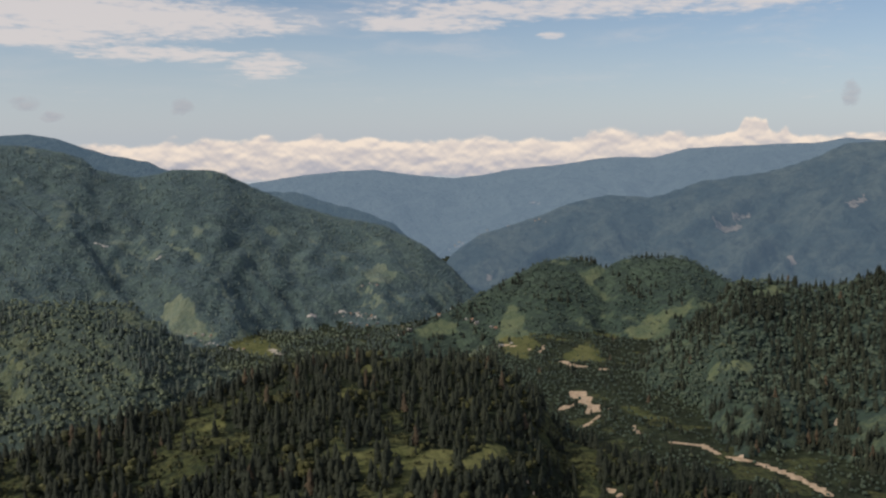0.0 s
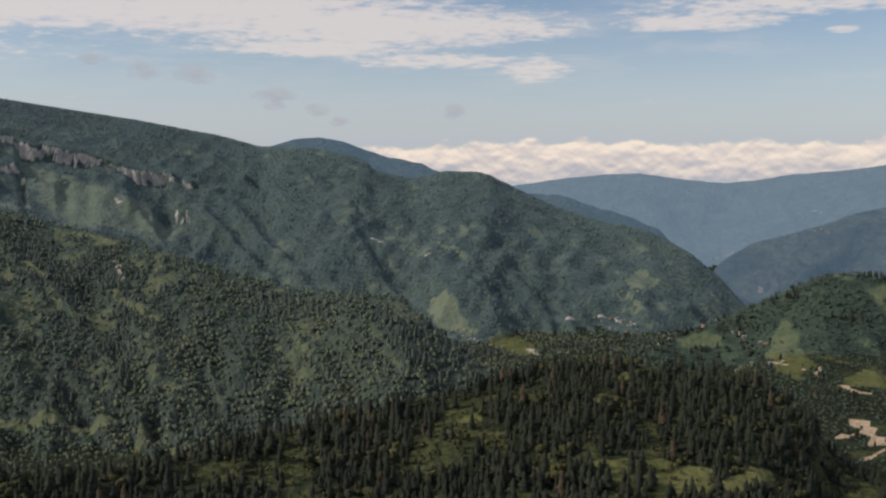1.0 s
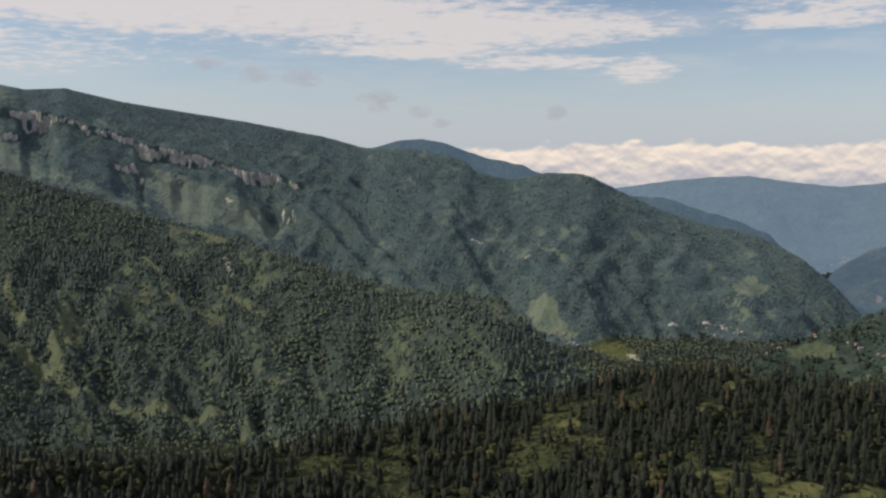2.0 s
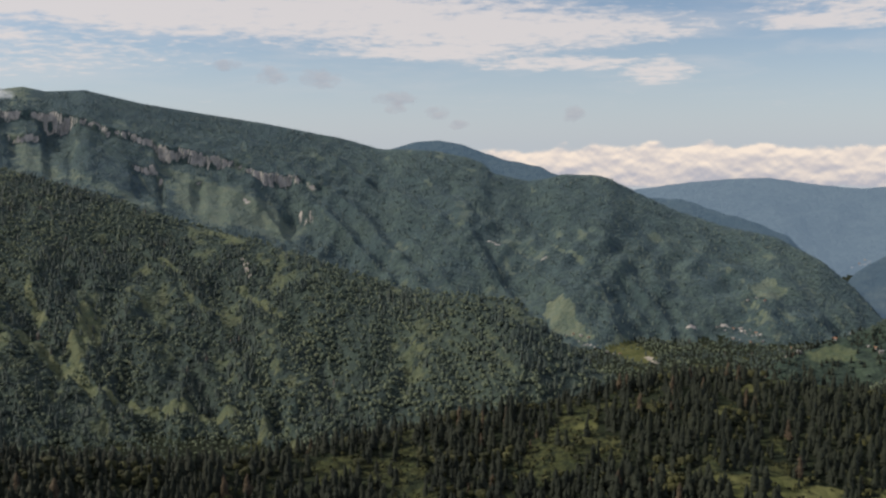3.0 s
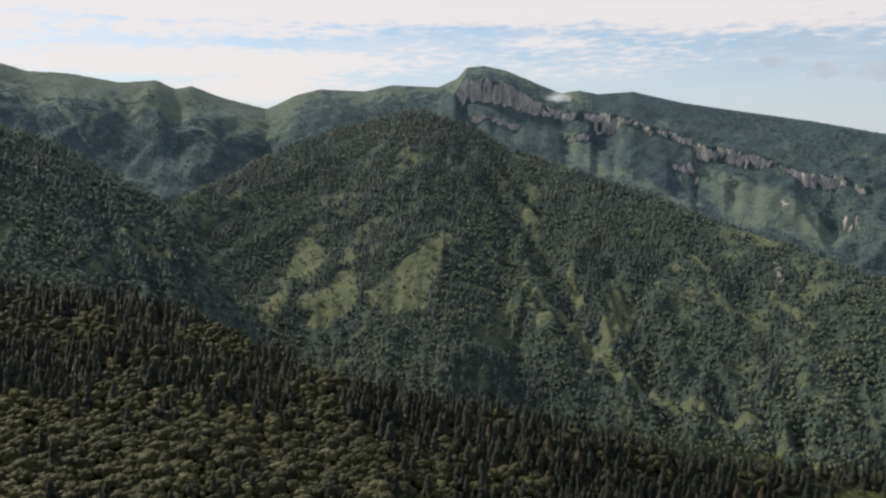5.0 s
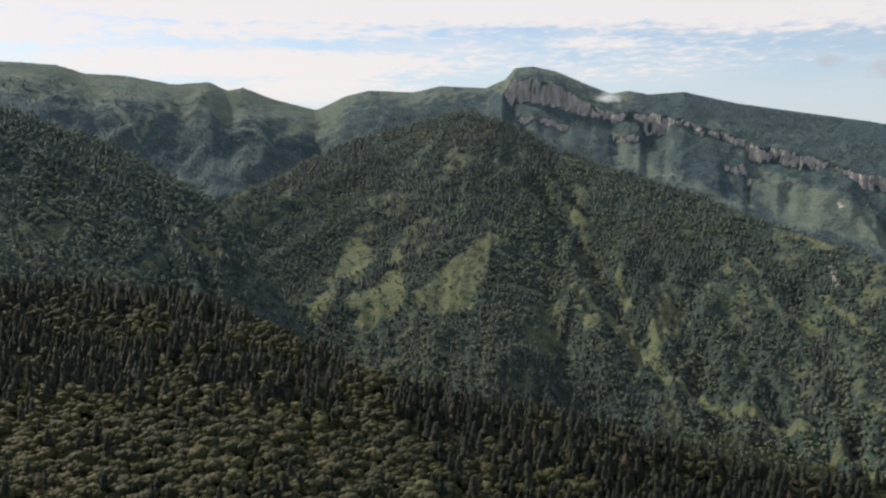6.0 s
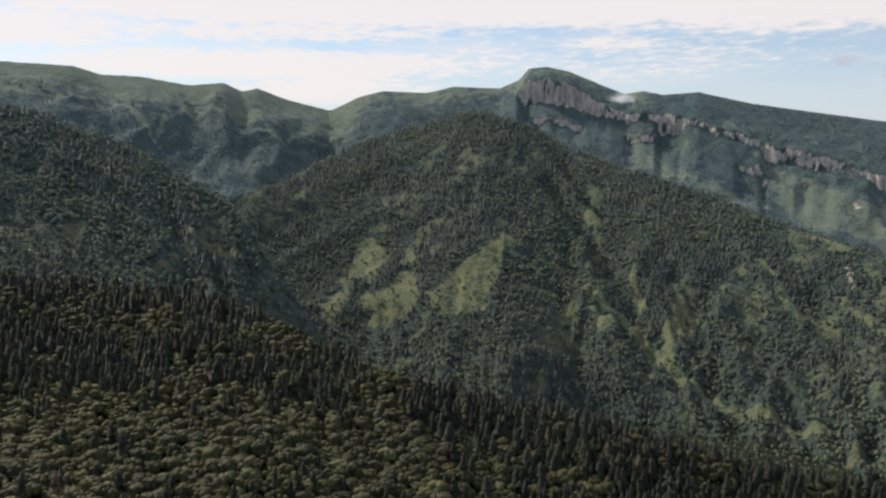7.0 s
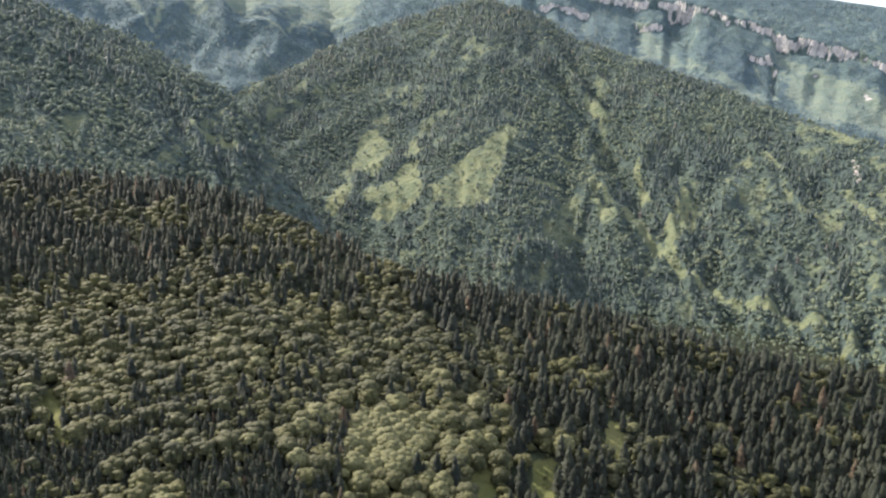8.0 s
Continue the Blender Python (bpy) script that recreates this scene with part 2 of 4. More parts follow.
# Crest lines seen from the hovering point: bearing to the left, height angle, distance.
# slope: fall per metre on the near and on the far side; gully: depth and width of the side valleys.
LIE = {
    "ground": dict(tree=19, slope=(0.15, 0.5), gully=(9, 60), rib=0.5, crest=[
        (-26, -22.0, 700), (-19.7, -21.0, 720), (-16, -20.2, 740), (-12.3, -19.6, 770), (-8.5, -18.7, 790), (-7.3, -17.1, 805),
        (-5.7, -15.3, 825), (-3.7, -14.06, 835), (-0.6, -13.6, 835), (3.3, -13.5, 835), (7.1, -13.5, 830), (9.4, -13.8, 820),
        (12.8, -14.7, 805), (16.5, -15.6, 790), (20.2, -16.4, 780), (26.2, -17.5, 760), (32.1, -18.4, 740), (37.5, -19.6, 715),
        (43.6, -19.3, 700), (50.1, -18.3, 690), (53.9, -17.36, 690), (59.7, -16.48, 690), (63.6, -15.6, 700), (67.5, -14.64, 725),
        (72.9, -12.28, 790), (76.9, -10.27, 850), (80.5, -9.0, 900), (85.7, -8.2, 950), (92, -7.3, 990)]),
    "hillside": dict(tree=15, slope=(0.34, 0.5), gully=(40, 130), rib=-0.5, crest=[
        (-27.7, -7.46, 1320), (-25.7, -8.38, 1300), (-23.8, -8.75, 1290), (-22.5, -8.42, 1290), (-20.5, -8.42, 1280), (-19.1, -8.75, 1270),
        (-17.5, -10.75, 1260), (-14, -13.3, 1240), (-11.8, -16.3, 1200), (-9.5, -19, 1150), (-6, -24, 1100)]),
    "green_hill": dict(tree=8, slope=(0.36, 0.45), gully=(48, 130), rib=0.4, crest=[
        (-26, -11.5, 1500), (-22.6, -9.7, 1560), (-18.6, -8.77, 1640), (-16.6, -7.7, 1680), (-15.6, -7.48, 1700), (-12, -7.67, 1720),
        (-10.9, -8.38, 1710), (-10.1, -7.91, 1720), (-8.2, -7.76, 1720), (-6.7, -7.98, 1710), (-4.5, -9.15, 1680), (-2.5, -10.3, 1640),
        (-0.6, -11.26, 1600), (1.7, -12.39, 1540), (3.3, -13.13, 1500), (5, -15, 1450)]),
    "mountain_spur": dict(tree=11, slope=(0.43, 0.45), gully=(62, 170), rib=0.75, crest=[
        (9, -19.0, 1250), (11.8, -16.6, 1300), (14.6, -14.8, 1360), (17, -13.1, 1410), (18.8, -11.6, 1450), (20.5, -10.2, 1500),
        (24.5, -9.8, 1590), (27.8, -9.5, 1680), (32, -8.2, 1780), (35.8, -6.8, 1900), (40.3, -5.45, 2060), (43.3, -4.55, 2150),
        (47.1, -3.1, 2280), (50.6, -2.0, 2380), (53.2, -1.2, 2460), (56.2, -0.15, 2550), (58, 1.0, 2610), (59.9, 1.76, 2650),
        (61.8, 2.24, 2690), (62.9, 2.13, 2700), (64.4, 1.76, 2700), (67.4, 1.0, 2700), (69.7, 0.27, 2680), (72.7, -1.03, 2600),
        (75.6, -2.5, 2500), (77.1, -3.04, 2440), (80, -5.0, 2350), (84, -9, 2200)]),
    "wooded_hill": dict(tree=12, slope=(0.42, 0.45), gully=(45, 140), rib=0.8, crest=[
        (72, -13.5, 1380), (74.3, -10.2, 1450), (75.8, -8.08, 1500), (77.2, -5.44, 1580), (78.6, -3.57, 1640), (80.6, -2.08, 1700), (82, -1.35, 1740),
        (83.3, -0.34, 1780), (85.3, 0.43, 1820), (87.8, 1.28, 1860), (89.6, 2.1, 1900), (91.4, 2.39, 1920)]),
    "mountain_ridge": dict(tree=4, slope=(0.43, 0.6), gully=(80, 200), rib=0.9, crest=[
        (-2.9, -11, 2560), (-0.6, -8.6, 2650), (1.3, -7.1, 2700), (4, -5.74, 2770), (7, -5.2, 2830), (10, -4.3, 2880), (13, -2.95, 2940),
        (14.3, -2.27, 2950), (15.3, -2.01, 2965), (17.5, -1.97, 3000), (18.3, -2.2, 3010), (19.8, -2.43, 3050), (20.6, -2.27, 3060), (22.1, -1.93, 3080), (22.8, -1.22, 3120), (24.0, -0.84, 3150), (25.8, -0.47, 3200), (28.0, -0.32, 3260), (29.7, -0.32, 3330),
        (31.9, 0.31, 3400), (37.3, 1.35, 3450), (44.6, 2.5, 3450), (48, 3.29, 3450), (50.4, 3.15, 3450), (52.6, 3.17, 3450)]),
    "mountain_peak": dict(tree=0, slope=(0.43, 0.6), gully=(70, 190), rib=0.5, crest=[
        (50.4, 3.15, 3450), (51.5, 3.34, 3450), (52.6, 3.17, 3450), (54, 3.73, 3450), (56.2, 4.66, 3450), (57.7, 4.97, 3450), (58.8, 4.87, 3450),
        (59.5, 4.1, 3450), (60.7, 3.6, 3450), (63.7, 3.72, 3450), (65.5, 3.31, 3450), (68.5, 3.42, 3450), (70, 3.04, 3450), (71.9, 2.12, 3450)]),
    "grassy_ridge": dict(tree=0, slope=(0.43, 0.6), gully=(75, 150), rib=-0.15, crest=[
        (70, 1.6, 3460), (71.9, 2.12, 3450), (72.6, 2.29, 3440), (74.8, 2.83, 3400), (76.6, 3.53, 3380), (77.6, 3.33, 3360), (78.7, 3.85, 3340),
        (80.8, 3.64, 3320), (83.5, 4.1, 3300), (86.1, 4.2, 3280), (87.6, 4.66, 3260), (89.8, 4.74, 3240), (91.3, 4.78, 3220)]),
    "blue_hills": dict(tree=0, slope=(0.4, 0.5), gully=(40, 250), rib=0.4, crest=[
        (31, -1.0, 4200), (27.3, 0.09, 4200), (25.8, 0.19, 4200), (24.2, -0.08, 4200), (22.7, -0.67, 4200), (21.1, -1.13, 4180), (19.1, -1.5, 4150),
        (17.8, -2.12, 4120), (14, -3.2, 4050), (11.4, -3.55, 4000), (9.6, -3.61, 3960), (7.7, -4.31, 3920), (5.5, -4.86, 3880), (3.2, -5.82, 3840), (1, -8, 3800)][::-1]),
    "far_mountain": dict(tree=0, slope=(0.36, 0.5), gully=(150, 230), rib=-0.8, crest=[
        (-27.3, -0.18, 3750), (-25.2, -0.32, 3750), (-23.7, -1.11, 3700), (-22.2, -1.71, 3650), (-20.5, -2.19, 3600), (-18.2, -2.58, 3560),
        (-16.8, -2.78, 3540), (-15.4, -3.35, 3500), (-13.7, -3.93, 3460), (-11.1, -3.78, 3440), (-9.7, -4.06, 3420), (-8.2, -4.45, 3380),
        (-6.7, -5.15, 3320), (-4.4, -5.92, 3240), (-2.5, -6.5, 3150), (-0.6, -7.84, 3050), (0.2, -8.98, 3000), (1.5, -11, 2900)]),
    "blue_range": dict(tree=0, slope=(0.3, 0.5), gully=(90, 330), rib=-0.6, crest=[
        (-27.3, -0.18, 4650), (-25.2, -0.01, 4650), (-23.7, -0.32, 4650), (-22.1, -0.36, 4650), (-18.8, -0.54, 4650), (-16, -0.7, 4650), (-13.9, -1.29, 4650),
        (-11.8, -1.26, 4650), (-10.3, -1.38, 4650), (-8.1, -1.76, 4650), (-4.4, -2.15, 4650), (-2.5, -2.53, 4650), (-0.6, -2.72, 4650),
        (1.7, -2.53, 4650), (4.7, -2.15, 4650), (6.9, -2.25, 4650), (9.9, -2.57, 4650), (12.8, -3.02, 4650), (17.8, -3.31, 4650)]),
}
KINDS = list(LIE)


def bearing(x, y):
    return (np.degrees(np.arctan2(-x, y)) + 160) % 360 - 160


def spot(az, r):
    a = np.radians(az)
    return -r * np.sin(a), r * np.cos(a)


def relief(x, y):
    """Height over the sea of the map's zero, and which form stands there, for arrays of places."""
    az, r = bearing(x, y), np.hypot(x, y)
    wob = fbm(x / 90, y / 90, 3, 3) - 0.5
    east = step(az, 10, -8)
    floor = EYE - 330 - 150 * step(r, 650 + 750 * east, 1050 + 1250 * east) - 0.02 * np.maximum(r - 816, 0) + 10 * (fbm(x / 150, y / 150, 9, 3) - 0.5)
    best, kind = floor, np.zeros(np.shape(r), int)
    for i, name in enumerate(KINDS):
        f = LIE[name]
        t = np.array(f["crest"], float)
        az_lo, az_hi = t[0, 0], t[-1, 0]
        el, rc = np.interp(az, t[:, 0], t[:, 1]), np.interp(az, t[:, 0], t[:, 2])
        zc = EYE + rc * np.tan(np.radians(el)) - f["tree"]
        # beyond the ends of the crest the form sinks away, or for the outer ones runs on and flattens
        low, high = np.maximum(az_lo - az, 0), np.maximum(az - az_hi, 0)
        sink = {"ground": (0.5, 0.2), "hillside": (-2, 40), "grassy_ridge": (60, 0.5), "wooded_hill": (40, -1), "mountain_ridge": (40, 60),
                "mountain_peak": (60, 60), "far_mountain": (1, 40), "blue_range": (1, 10)}.get(name, (40, 40))
        zc = zc - np.clip(low, 0, 25) * sink[0] - np.clip(high, 0, 25) * sink[1]
        d = rc - r
        gd, gw = f["gully"]
        side = np.radians(az) * rc
        wx, wy = fbm(x / 380, y / 380, 40 + i, 3) - 0.5, fbm(x / 380, y / 380, 240 + i, 3) - 0.5
        # ribs run down the slope aslant, with smaller side ribs between them
        k = f["rib"] if name != "mountain_spur" else np.interp(az, [50, 57, 66, 74], [0.95, 0.6, -0.2, -0.7])
        across, down = side + k * d + 1.1 * gw * wx, d + 1.1 * gw * wy
        g = 0.6 * ridged(across / gw, down / gw / 3.2 + 7 * i, 20 + 5 * i, 2)
        g = g + 0.25 * ridged((side - 0.5 * k * d + 60 * wy) / gw / 0.45, down / gw / 1.3, 120 + 5 * i, 2) + 0.15 * fbm(x / 55, y / 55, 320 + i, 3)
        grow = step(d, 0.03 * gw, 1.5 * gw)
        if name in ("mountain_ridge", "mountain_peak"):
            grow = grow * (1 - 0.55 * step(az, 33, 40) * (1 - step(az, 60, 66)))
        front = zc - f["slope"][0] * d - gd * grow * np.maximum(0.75 - g, -0.1) * 1.3
        front = front - 0.05 * gd * np.maximum(1 - grow, 0) * (fbm(side / 30, d / 30, 70 + i, 2) - 0.5)
        if name in ("mountain_ridge", "mountain_peak"):
            on = step(az, 31, 35) * (1 - step(az, 58.9, 59.7))
            foot = np.interp(az, [34, 38, 43, 47, 49.5, 54, 58], [400, 370, 310, 265, 195, 140, 112])
            brow = foot + 55 * (fbm(side / 150, d * 0, 90, 4) - 0.5)
            edge = brow + 20 * value_noise(side / 13, d * 0, 95) + 30 * (fbm(side / 45, d * 0, 96, 3) - 0.5)
            tall = on * (0.38 + 0.62 * step(fbm(side / 130, d * 0 + 3, 97, 2) + 0.25 * step(az, 51.5, 54), 0.38, 0.66))
            tall = tall * (42 + 22 * step(az, 41, 46) + 18 * step(az, 49, 56))
            front = front - tall * step(d, edge, edge + 15) * (1 - step(d, foot + 110, foot + 660))
            brow2 = foot + 150 + 60 * (fbm(side / 140, d * 0, 93, 3) - 0.5)
            edge2 = brow2 + 40 * (fbm(side / 30, d * 0, 98, 3) - 0.5)
            low = on * 24 * step(fbm(side / 100, d * 0 + 9, 94, 2), 0.42, 0.66)
            front = front - low * step(d, edge2, edge2 + 10) * (1 - step(d, foot + 240, foot + 520))
        back = zc + f["slope"][1] * d
        z = np.where(d >= 0, front, back)
        better = z > best
        best, kind = np.where(better, z, best), np.where(better, i, kind)
    return best, kind


# meadows and clearings: strength, and the outline as bearings to the left and distances
GRASS_SPUR_UPPER = [
    (0.8, [(70.5, 2164), (69.4, 2172), (68.7, 2128), (68.0, 2052), (68.7, 1996), (69.4, 1940), (70.2, 1980), (70.8, 2008)]),
    (0.8, [(67.5, 1984), (66.9, 2096), (66.2, 2020), (66.6, 1972)]),
    (0.95, [(67.5, 1972), (66.5, 1972), (66.3, 1876), (65.9, 1836), (66.9, 1796), (67.9, 1792), (69.1, 1768), (69.8, 1796), (69.4, 1840), (70.4, 1864), (69.8, 1900), (68.6, 1912), (67.9, 1920)]),
    (0.8, [(71.9, 1920), (71.1, 1964), (70.9, 1900), (71.3, 1844), (72.3, 1828), (72.9, 1872)]),
    (0.9, [(63.6, 1924), (61.7, 1968), (60.6, 2036), (59.6, 1996), (60.4, 1932), (60.9, 1852), (61.7, 1740), (63.6, 1740), (65.4, 1780), (65.9, 1824), (64.8, 1852)]),
]
GRASS_SPUR_LOWER = [
    (0.7, [(55.5, 2240), (54.4, 2252), (53.6, 2192), (53.8, 2120), (54.7, 2140)]),
    (0.8, [(49.3, 1792), (48.8, 1872), (48.0, 1848), (47.3, 1792), (48.0, 1728), (49.4, 1668), (49.8, 1736)]),
    (0.8, [(41.3, 2090), (39.3, 2040), (38.3, 1968), (39.6, 1996), (40.9, 2052)]),
    (0.5, [(45.1, 1868), (43.7, 1920), (43.5, 1844), (44.7, 1776)]),
    (0.8, [(42.0, 1800), (41.1, 1792), (40.3, 1752), (41.6, 1760)]),
    (0.7, [(54.8, 1804), (52.9, 1768), (52.0, 1772), (53.7, 1708)]),
    (0.5, [(58.2, 1712), (55.9, 1772), (54.8, 1700), (57.4, 1644)]),
    (0.8, [(28.1, 1536), (26.6, 1492), (26.8, 1472), (27.7, 1508)]),
    (0.45, [(23.2, 1540), (20.2, 1490), (18.5, 1430), (20.3, 1440), (22.2, 1508)]),
]
GRASS_RIDGE = [
    (0.55, [(52.1, 3224), (49.8, 2956), (47.2, 2764), (45.5, 2792), (43.1, 2648), (43.8, 2600), (46.6, 2692), (49.9, 2804), (52.5, 2864)]),
    (0.55, [(43.7, 3088), (40.9, 2988), (37.2, 2924), (34.2, 2844), (35.8, 2616), (38.7, 2668), (41.7, 2636), (43.4, 2776)]),
    (0.5, [(25.5, 2812), (23.2, 2820), (23.2, 2660), (24.7, 2668)]),
    (0.95, [(18.5, 2308), (17.7, 2296), (16.5, 2228), (16.4, 2180), (15.2, 2116), (14.6, 2080), (16.6, 2132), (17.8, 2160), (18.5, 2260)]),
    (0.85, [(14.6, 2096), (13.1, 2184), (11.7, 2112), (11.1, 2016), (11.7, 1952), (13.2, 2000)]),
    (0.85, [(5.5, 2488), (4.4, 2568), (3.2, 2516), (4.0, 2424), (5.2, 2452)]),
]
GRASS_VILLAGE = [
    (0.5, [(7.1, 2364), (4.8, 2376), (4.6, 2348), (6.7, 2368)]),
    (0.45, [(25.4, 2744), (23.8, 2768), (23.6, 2684), (24.9, 2688)]),
    (0.95, [(-9.4, 1660), (-10.5, 1720), (-11.1, 1715), (-10.5, 1672), (-9.8, 1636)]),
    (0.65, [(-4.5, 1592), (-5.6, 1596), (-5.5, 1520), (-4.3, 1492), (-3.7, 1536)]),
    (0.6, [(-12.1, 1484), (-13.9, 1520), (-18.2, 1568), (-18.5, 1545), (-15.0, 1488), (-12.9, 1440)]),
    (0.7, [(2.5, 1520), (0.9, 1560), (-0.6, 1560), (-1.4, 1528), (0.9, 1512)]),
    (0.6, [(-3.7, 1492), (-4.5, 1528), (-6.0, 1488), (-6.8, 1396), (-5.7, 1276), (-4.1, 1336)]),
    (0.6, [(-8.4, 1328), (-9.9, 1424), (-10.6, 1340), (-11.0, 1280), (-8.8, 1276)]),
    (0.7, [(-20.2, 1264), (-22.5, 1285), (-23.4, 1276), (-20.6, 1232)]),
]
GRASS_VILLAGE_B = [
    (0.95, [(-17.3, 1128), (-19.0, 1104), (-20.8, 1096), (-20.5, 1072), (-18.0, 1100)]),
]
GRASS_NEAR = [
    (0.9, [(6.2, 800), (5.2, 822), (4.6, 808), (5.6, 784)]),
    (0.8, [(16.8, 736), (15.5, 748), (14.6, 736), (15.6, 728)]),
    (0.7, [(8.0, 752), (6.4, 776), (5.6, 760), (7.2, 736)]),
    (0.85, [(-0.8, 636), (-2.6, 668), (-4.2, 692), (-4.8, 684), (-3.4, 636), (-1.0, 624)]),
    (0.6, [(8.0, 640), (3.3, 664), (-0.6, 660), (-0.6, 616), (4.1, 600), (7.7, 620)]),
    (0.9, [(92.2, 532), (90.8, 548), (90.0, 520), (89.8, 470), (91.1, 472), (92.0, 490)]),
    (0.95, [(63.2, 460), (60.7, 488), (60.3, 432), (61.5, 412), (63.4, 405)]),
    (0.9, [(72.9, 440), (71.4, 452), (71.2, 402), (72.9, 402)]),
    (0.8, [(52.9, 552), (51.5, 564), (51.4, 515), (52.6, 508)]),
]
GRASS_NEAR_B = [
    (0.7, [(58.4, 492), (56.2, 496), (56.3, 440), (58.2, 440)]),
    (0.6, [(45.3, 592), (43.1, 600), (43.3, 580)]),
]
MEADOWS = GRASS_SPUR_UPPER + GRASS_SPUR_LOWER + GRASS_RIDGE + GRASS_VILLAGE + GRASS_VILLAGE_B + GRASS_NEAR + GRASS_NEAR_B
# grassy ribs and forest cuts: a line of bearings and distances, half width
TRAILS = [
    ([(54.8, 1868), (53.1, 1792), (52.2, 1792), (50.3, 1688), (48.4, 1596), (44.8, 1528), (39.9, 1472)], 14),
    ([(44.1, 1988), (43.1, 1932)], 9),
    ([(39.1, 1824), (36.5, 1696)], 10),
    ([(59.0, 1844), (56.7, 1852)], 9),
    ([(58.3, 1940), (56.0, 1956)], 9),
    ([(81.1, 1512), (78.3, 1484)], 10),
    ([(51.9, 1948), (51.1, 1824)], 9),
    ([(5.2, 2432), (4.4, 2368)], 9),
    ([(18.0, 2580), (16.2, 2496)], 8),
    ([(84.7, 3016), (83.0, 2812)], 10),
    ([(82.2, 3028), (83.0, 2828)], 9),
    ([(71.5, 3420), (74.8, 3040)], 12),
    ([(77.4, 3080), (74.9, 2984)], 9),
    ([(45.1, 2976), (43.6, 2728)], 7),
]
# river bed and gravel banks
GRAVEL = [
    ([(-15.7, 936), (-17.5, 940), (-18.8, 916), (-21.1, 900), (-23.1, 872), (-24.5, 852), (-25.5, 832)], 5.5),
    ([(-9.2, 1104), (-9.8, 1080), (-10.4, 1036)], 12),
    ([(-9.8, 1072), (-8.2, 1036)], 7),
    ([(-10.7, 1012), (-9.7, 964)], 2.5),
    ([(-8.1, 1276), (-9.1, 1240), (-10.5, 1236), (-11.3, 1228)], 5),
    ([(-3.4, 1436), (-4.8, 1384)], 7),
    ([(-5.5, 1376), (-6.6, 1340), (-7.0, 1392)], 3),
    ([(-13.1, 980), (-13.4, 960)], 3),
    ([(-25.3, 1016), (-25.6, 1012)], 3),
    ([(-5.8, 664), (-6.0, 656), (-6.6, 652)], 2),
    ([(-11.6, 716), (-12.4, 708)], 2.5),
]
# bare earth and rock
SCARS = [
    ([(7.5, 2324), (5.9, 2340), (4.8, 2296)], 6),
    ([(16.4, 2128), (15.2, 2080)], 6),
    ([(22.3, 2620), (21.6, 2600)], 6),
    ([(18.8, 2508), (18.6, 2516)], 6),
    ([(11.7, 2024), (10.9, 1964)], 10),
    ([(-17.8, 3232), (-19.3, 3300)], 11),
    ([(-18.8, 3312), (-19.8, 3356)], 11),
    ([(-22.3, 2988), (-22.5, 2884)], 11),
    ([(-25.7, 3220), (-26.3, 3284)], 11),
    ([(-0.4, 3796), (-1.4, 3840)], 11),
    ([(-2.9, 2884), (-3.2, 2904)], 11),
    ([(-6.1, 4168), (-6.5, 4140)], 11),
    ([(38.6, 2868), (38.4, 2852)], 6),
    ([(38.9, 1920), (38.4, 1848)], 5),
    ([(9.2, 2272), (8.6, 2296)], 6),
]


def inside(outline, x, y, rough):
    """One within the outline, with a ragged edge."""
    pts = [spot(a, r) for a, r in outline]
    px_, py_ = [p[0] for p in pts], [p[1] for p in pts]
    soft = 5 if outline[0][1] < 1010 else (12 if outline[0][1] < 2600 else 45)
    out = np.zeros(np.shape(x))
    near = np.nonzero((x > min(px_) - 40) & (x < max(px_) + 40) & (y > min(py_) - 40) & (y < max(py_) + 40))
    xn, yn = x[near], y[near]
    dist, within = np.full(xn.shape, 1e9), np.zeros(xn.shape, bool)
    for (x0, y0), (x1, y1) in zip(pts, pts[1:] + pts[:1]):
        t = np.clip(((xn - x0) * (x1 - x0) + (yn - y0) * (y1 - y0)) / max((x1 - x0) ** 2 + (y1 - y0) ** 2, 1e-6), 0, 1)
        dist = np.minimum(dist, np.hypot(xn - x0 - t * (x1 - x0), yn - y0 - t * (y1 - y0)))
        cross = (y0 > yn) != (y1 > yn)
        within ^= cross & (xn < (x1 - x0) * (yn - y0) / ((y1 - y0) if abs(y1 - y0) > 1e-6 else 1e-6) + x0)
    dist = np.where(within, -dist, dist) + 2.2 * soft * rough[near]
    out[near] = 1 - step(dist, -0.6 * soft, 0.6 * soft)
    return out


